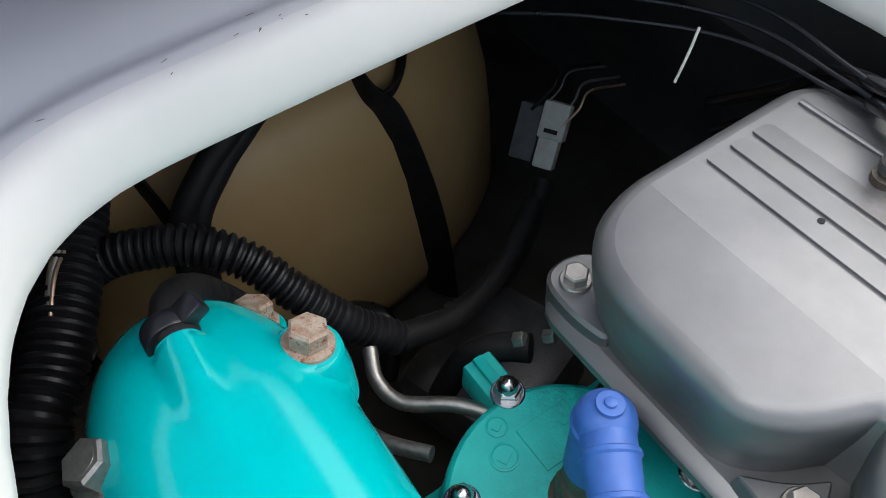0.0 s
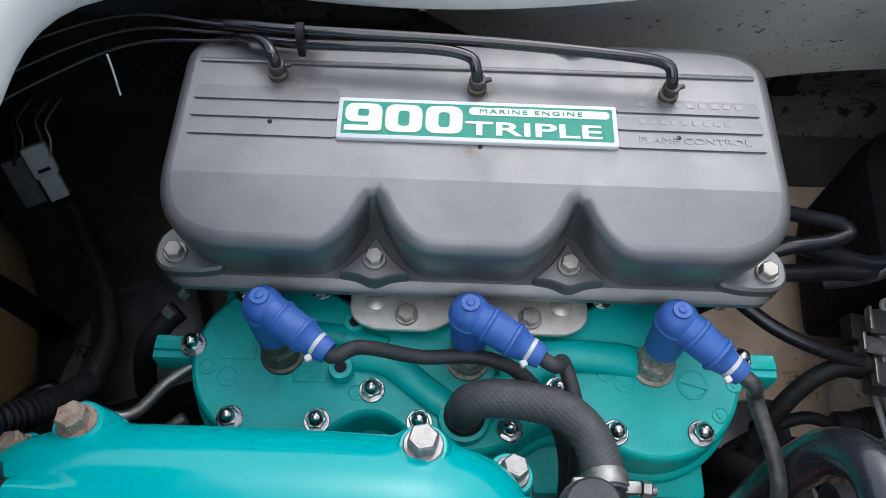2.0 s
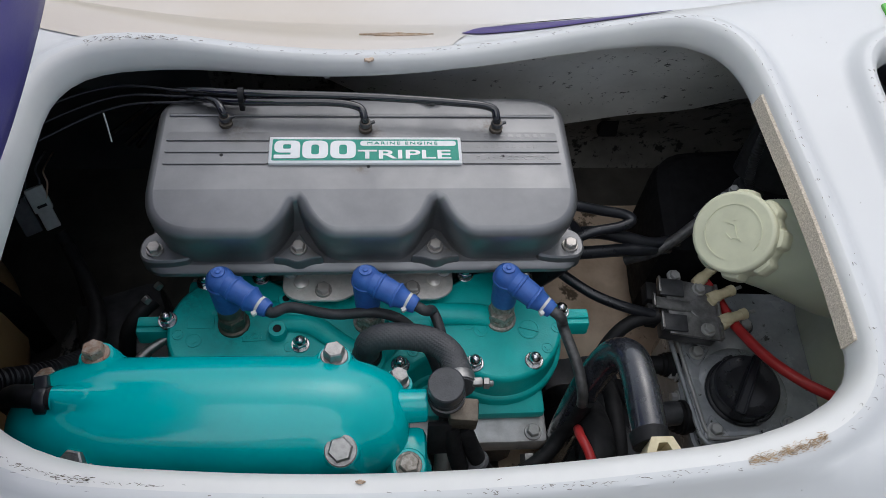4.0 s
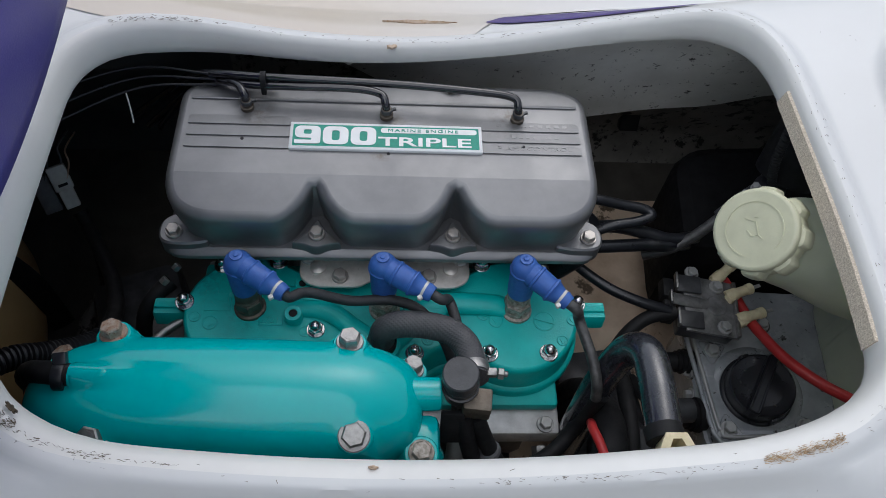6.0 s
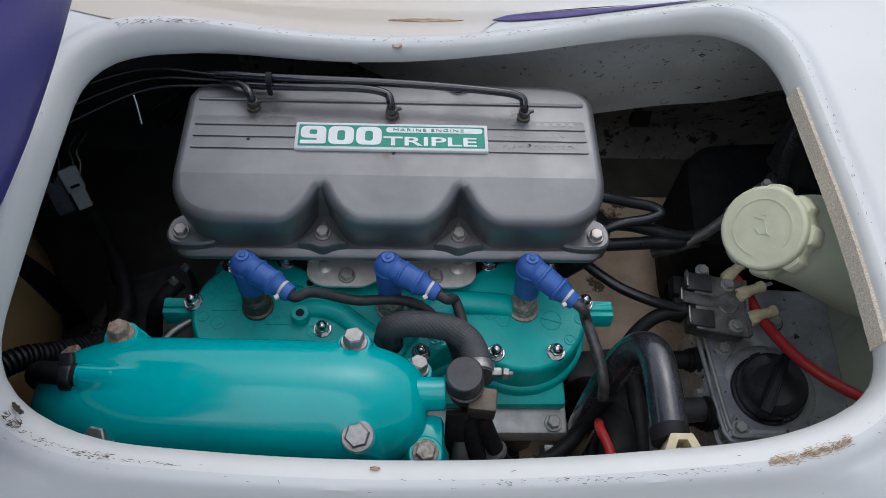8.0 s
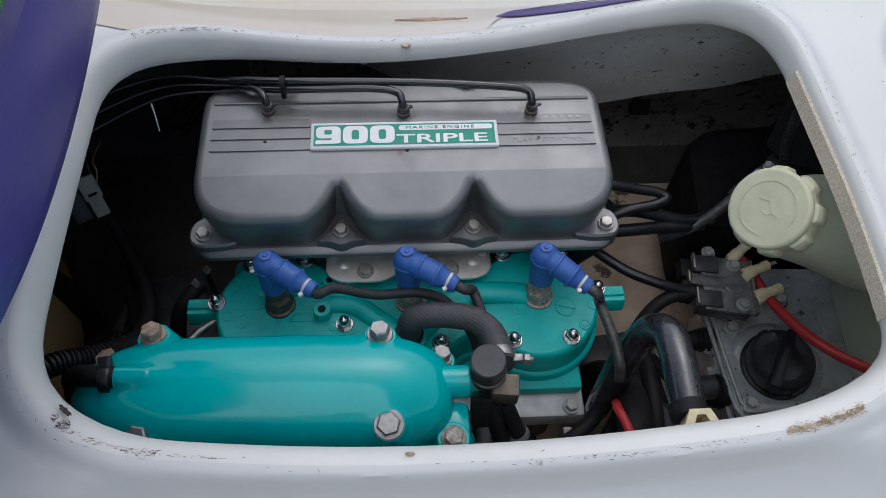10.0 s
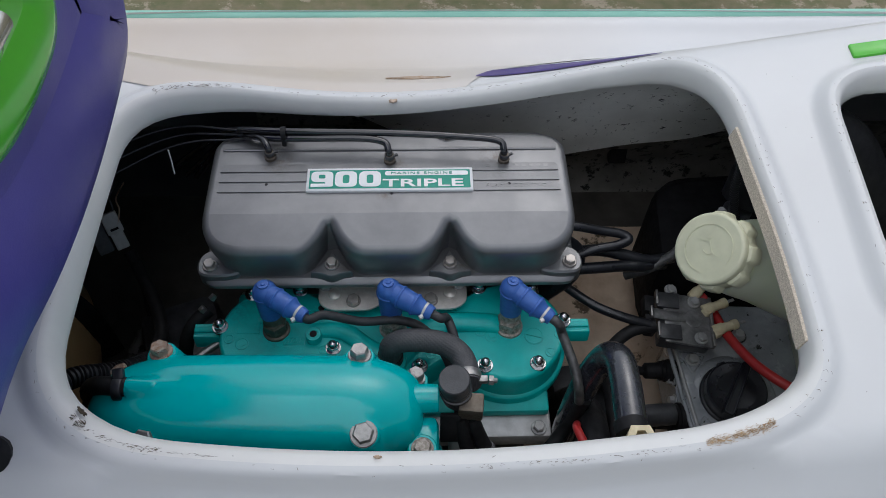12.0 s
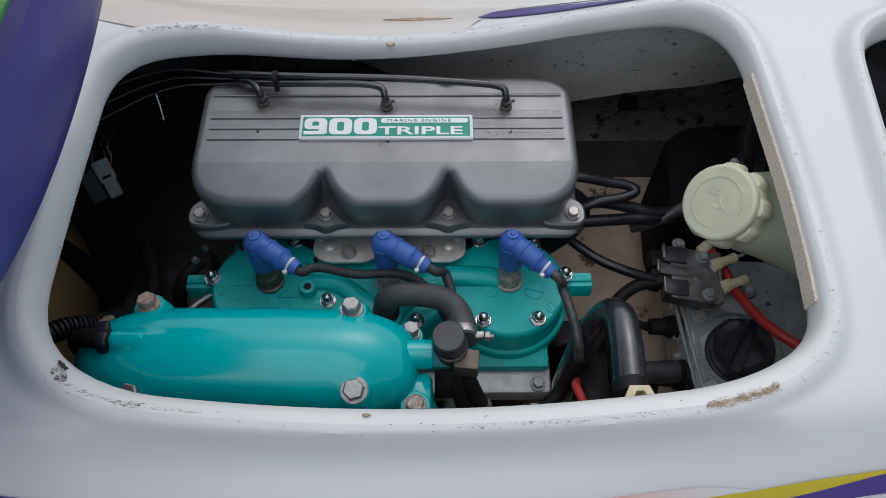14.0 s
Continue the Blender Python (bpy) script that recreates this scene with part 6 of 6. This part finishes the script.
# ---- the lifted seat ----
seat = thing("lifted_saddle", "lifted boat saddle, purple vinyl edge round a green base panel", "seat", (-0.42, -0.05, 0.085))
SEAT = [(0.116, 0.168, 0.05), (0.0, 0.154, 0.10), (-0.10, 0.160, 0.08), (-0.178, 0.183, 0.05), (-0.245, 0.168, 0.05), (-0.31, 0.28, 0.06), (-0.28, 0.52, 0.1), (0.10, 0.52, 0.1), (0.137, 0.36, 0.08)]
PANEL = [(0.010, 0.263, 0.04), (-0.055, 0.258, 0.05), (-0.112, 0.267, 0.03), (-0.165, 0.298, 0.05), (-0.19, 0.46, 0.05), (-0.02, 0.49, 0.05), (0.03, 0.37, 0.06)]
SM = Matrix(((0, 0, 1, 0), (1, 0, 0, 0), (0, 1, 0, 0), (0, 0, 0, 1)))
bm = bmesh.new()
loop = even(rounded(SEAT, 8), 120)
loft(bm, loop, [(-0.40, -0.03), (-0.39, -0.015), (-0.32, -0.008), (-0.225, 0.0), (-0.200, 0.0), (-0.187, -0.004), (-0.176, -0.014), (-0.170, -0.032), (-0.170, -0.060), (-0.171, -0.075), (-0.174, -0.085)], SM)
part("cushion", bm, VINYL, seat, "grained purple vinyl cushion", angle=70)
bm = bmesh.new()
loft(bm, even(rounded(PANEL, 8), 100), [(-0.19, 0.001), (-0.173, 0.0), (-0.167, -0.004), (-0.165, -0.012), (-0.168, -0.024), (-0.170, -0.034)], SM)
part("base_panel", bm, GREEN, seat, "glossy green base panel", angle=60)
bm = bmesh.new()
loft(bm, rounded([(-0.145, 0.307, 0.006), (-0.060, 0.302, 0.006), (-0.045, 0.345, 0.008), (-0.15, 0.350, 0.008)], 5), [(-0.172, 0.004), (-0.1655, 0.003), (-0.1645, 0.0), (-0.1665, -0.003)], SM)
part("recess", bm, GREEN, seat, "raised rim of the latch pocket")
bm = lathe(bmesh.new(), [(0.0052, 0), (0.0060, 0.001), (0.0060, 0.016), (0.0055, 0.0165), (0.0060, 0.017), (0.0060, 0.032), (0.0055, 0.0325), (0.0060, 0.033), (0.0060, 0.060), (0.0052, 0.061)], (-0.158, -0.124, 0.322), (0, 1, -0.03), 26)
part("latch", bm, CHROME, seat, "chrome latch barrel")
part("foot", box(bmesh.new(), (-0.40, -0.06, 0.15), (0.10, 0.20, 0.15), (0, 0, 0), 0.02), RUBBER, seat, "dark seat foot")
part("side_fitting", lathe(bmesh.new(), [(0.012, 0), (0.012, 0.006), (0.007, 0.009)], (-0.238, -0.170, 0.078), (0.2, -0.5, 1), 16), RUBBER, None, "dark rubber fitting on the deck side", category="fitting")

# ---- rear hatch: second tank and cap ----
rear = thing("rear_tank", "milky plastic tank with black filler cap under the rear hatch", "tank", (0.53, 0.0, -0.2))
bm = bmesh.new()
loft(bm, even(rounded([(0.395, 0.03, 0.03), (0.395, -0.14, 0.03), (0.66, -0.14, 0.04), (0.66, 0.045, 0.04)], 6), 80), [(-0.21, -0.01), (-0.19, 0), (-0.0, 0), (0.020, -0.006), (0.030, -0.02)])
part("tank_body", bm, TANK, rear, "milky plastic body")
bm = lathe(bmesh.new(), [(0.027, 0), (0.028, 0.004), (0.028, 0.014), (0.024, 0.016), (0.024, 0.03), (0.021, 0.033), (0.012, 0.034)], (0.443, -0.018, 0.028), (0.1, -0.1, 1), 40)
part("black_cap", bm, DIRTYBLK, rear, "black ribbed cap", angle=30)
hose("rear_hose", [(0.448, -0.025, 0.06), (0.444, -0.045, 0.062), (0.436, -0.065, 0.05), (0.43, -0.09, 0.035)], 0.005, RUBBER, "thin black hose on the rear tank")
part("green_panel", box(bmesh.new(), (0.472, 0.1560, 0.1250), (0.162, 0.016, 0.004), (0, -11.3, -1), 0.0015), GREEN, None, "green plastic panel on the deck", category="trim panel")
part("trailer_fender", tube(bmesh.new(), [(0.05, 1.0, -0.40), (0.1, 1.0, -0.28), (0.35, 1.0, -0.24), (0.60, 1.0, -0.28), (0.65, 1.0, -0.40)], 0.07, 12, flat=0.5), WHITEP, None, "white plastic trailer mudguard on the ground", category="mudguard")


# ---- straw, scuffs and dirt on the hatch lip ----
def litter(name, spans, count, material, label, long=0.0042, wide=0.00028):
    """Thin blades scattered along stretches of the hatch lip: spans of (x from, x to, y offset, spread)."""
    rnd = random.Random(len(name) + count)
    bm = bmesh.new()
    xs, ys = np.array([p.x for p in RIM]), np.array([p.y for p in RIM])
    for x0, x1, off, spread in spans:
        for _ in range(count):
            x = rnd.uniform(x0, x1)
            front = ys < 0 if off < 0.1 else ys > 0
            near = np.argmin(np.abs(xs - x) + np.where(front, 0, 9))
            y = ys[near] + (off if off < 0.1 else off - 1) + rnd.gauss(0, spread)
            d = abs(y) - abs(ys[near])
            along = math.degrees(math.atan2(ys[(near + 1) % len(ys)] - ys[near - 1], xs[(near + 1) % len(xs)] - xs[near - 1]))
            z = deck_height(x, y, max(0.0, d)) + 0.0008 if d > 0 else crest_height(x) - 0.9 * min(0.004, d * d * 30) + 0.0008
            l = long * rnd.uniform(0.35, 1.1)
            box(bm, (x, y, z), (l, wide * rnd.uniform(0.7, 2.0), wide), (rnd.uniform(-8, 8), rnd.uniform(-8, 8), along + rnd.gauss(0, 20)))
    return part(name, bm, material, None, label, smooth=False, category="debris", kind="stuff")


litter("straw", [(0.205, 0.248, -0.0010, 0.0015)], 420, STRAW, "dry straw crumbs caught on the hatch lip", 0.0024, 0.00013)
litter("straw", [(0.06, 0.14, -0.0025, 0.0009), (0.12, 0.24, -0.0025, 0.0011), (-0.165, -0.105, 0.0022, 0.0005)], 38, SOIL, "dark straw crumbs on the hatch lip", 0.0026, 0.00012)
litter("scratches", [(-0.19, 0.28, 1.001, 0.0016), (-0.2, -0.14, 1.0005, 0.0012)], 85, SOIL, "fine dark scratches on the hatch lip", 0.0028, 0.00014)
litter("scratches", [(-0.1, 0.2, -0.001, 0.003)], 18, SOIL, "fine dark scratches on the hatch lip", 0.0028, 0.00014)


def smear(name, x, y, z, size, material, label, seed):
    """A thin crust with a ragged outline."""
    rnd = random.Random(seed)
    bm = bmesh.new()
    loop = []
    for k in range(26):
        a = 2 * math.pi * k / 26
        r = rnd.uniform(0.55, 1.1)
        loop.append(Vector((x + size[0] * r * math.cos(a), y + size[1] * r * math.sin(a))))
    rings = loft(bm, loop, [(z - 0.0008, 0), (z + 0.0006, 0), (z + 0.0008, -0.0004)])
    bmesh.ops.rotate(bm, verts=bm.verts, cent=(x, y, z), matrix=Matrix.Rotation(size[2], 3, "Z"))
    return part(name, bm, material, None, label, category="dirt", smooth=False)


litter("crumbs", [(-0.192, -0.141, 0.0038, 0.0007)], 70, SOIL, "dark crumbs of dirt on the hatch corner", 0.0026, 0.00012)
litter("crumbs", [(-0.197, -0.188, 0.0055, 0.0015)], 60, SOIL, "clump of dark crumbs on the hatch corner", 0.0022, 0.00018)
smear("dirt_patch", -0.1915, -0.1420, crest_height(-0.1915) - 0.0004, (0.0055, 0.0016, -0.7), SOIL, "dark dirt crust on the hatch lip", 3)
part("lip_tab", box(bmesh.new(), (-0.032, 0.1750, 0.0235), (0.0045, 0.004, 0.008), (-18, 0, 12), 0.001), COAMING, deck, "small moulded tab under the lip")
smear("paint_chip", 0.0027, 0.1600, 0.0525, (0.0045, 0.0022, 0.2), DRYDIRT, "chipped paint on the hatch lip", 5)
smear("paint_chip", -0.004, -0.1665, 0.0515, (0.003, 0.0012, 0.0), DRYDIRT, "small chip on the hatch lip", 6)
smear("dirt_patch", 0.025, 0.205, deck_height(0.025, 0.205, 1) + 0.002, (0.030, 0.0022, 0.02), DRYDIRT, "dried brown dirt lying behind the hatch lip", 8)


def rim_scratches(name, loop, count, label, seed):
    """Fine dark scuffs that follow the crest of a hatch along its sides."""
    rnd, bm = random.Random(seed), bmesh.new()
    nrm, n = normals2(loop), len(loop)
    sides = [i for i in range(n) if abs(nrm[i].x) > 0.45]
    spots = [rnd.choice(sides) for _ in range(9)]
    for _ in range(count):
        i = (rnd.choice(spots) + round(rnd.gauss(0, 5))) % n
        off = rnd.gauss(0.0015, 0.0022)
        p = loop[i] + nrm[i] * off
        t = loop[(i + 1) % n] - loop[i - 1]
        z = deck_height(p.x, p.y, max(0.0, off)) if off > 0 else crest_height(max(-0.26, min(p.x, 0.55))) - 0.0004
        box(bm, (p.x, p.y, z + 0.0004), (rnd.uniform(0.0004, 0.0026), rnd.uniform(0.00005, 0.00014), 0.0002), (0, 0, math.degrees(math.atan2(t.y, t.x)) + rnd.gauss(0, 30)))
    return part(name, bm, SOIL, None, label, smooth=False, category="debris", kind="stuff")


rim_scratches("scratches", RIM, 130, "fine dark scuffs along the hatch crest", 21)
rim_scratches("scratches", REAR, 70, "fine dark scuffs along the rear hatch crest", 22)

# small specks of dirt on the open deck
bm = bmesh.new()
rnd = random.Random(5)
for _ in range(28):
    x, y = rnd.uniform(0.30, 0.36), rnd.uniform(-0.16, 0.15)
    if rnd.random() < 0.6:
        x, y = rnd.uniform(-0.2, 0.55), -rnd.uniform(0.185, 0.235)
    lathe(bm, [(rnd.uniform(0.0002, 0.0004), -0.0003), (0.00015, 0.0002)], (x, y, deck_height(x, y, 1.0) + 0.0002), (0, 0, 1), 6)
part("specks", bm, SOIL, None, "tiny dark specks of dirt on the deck", smooth=False, category="debris", kind="stuff")
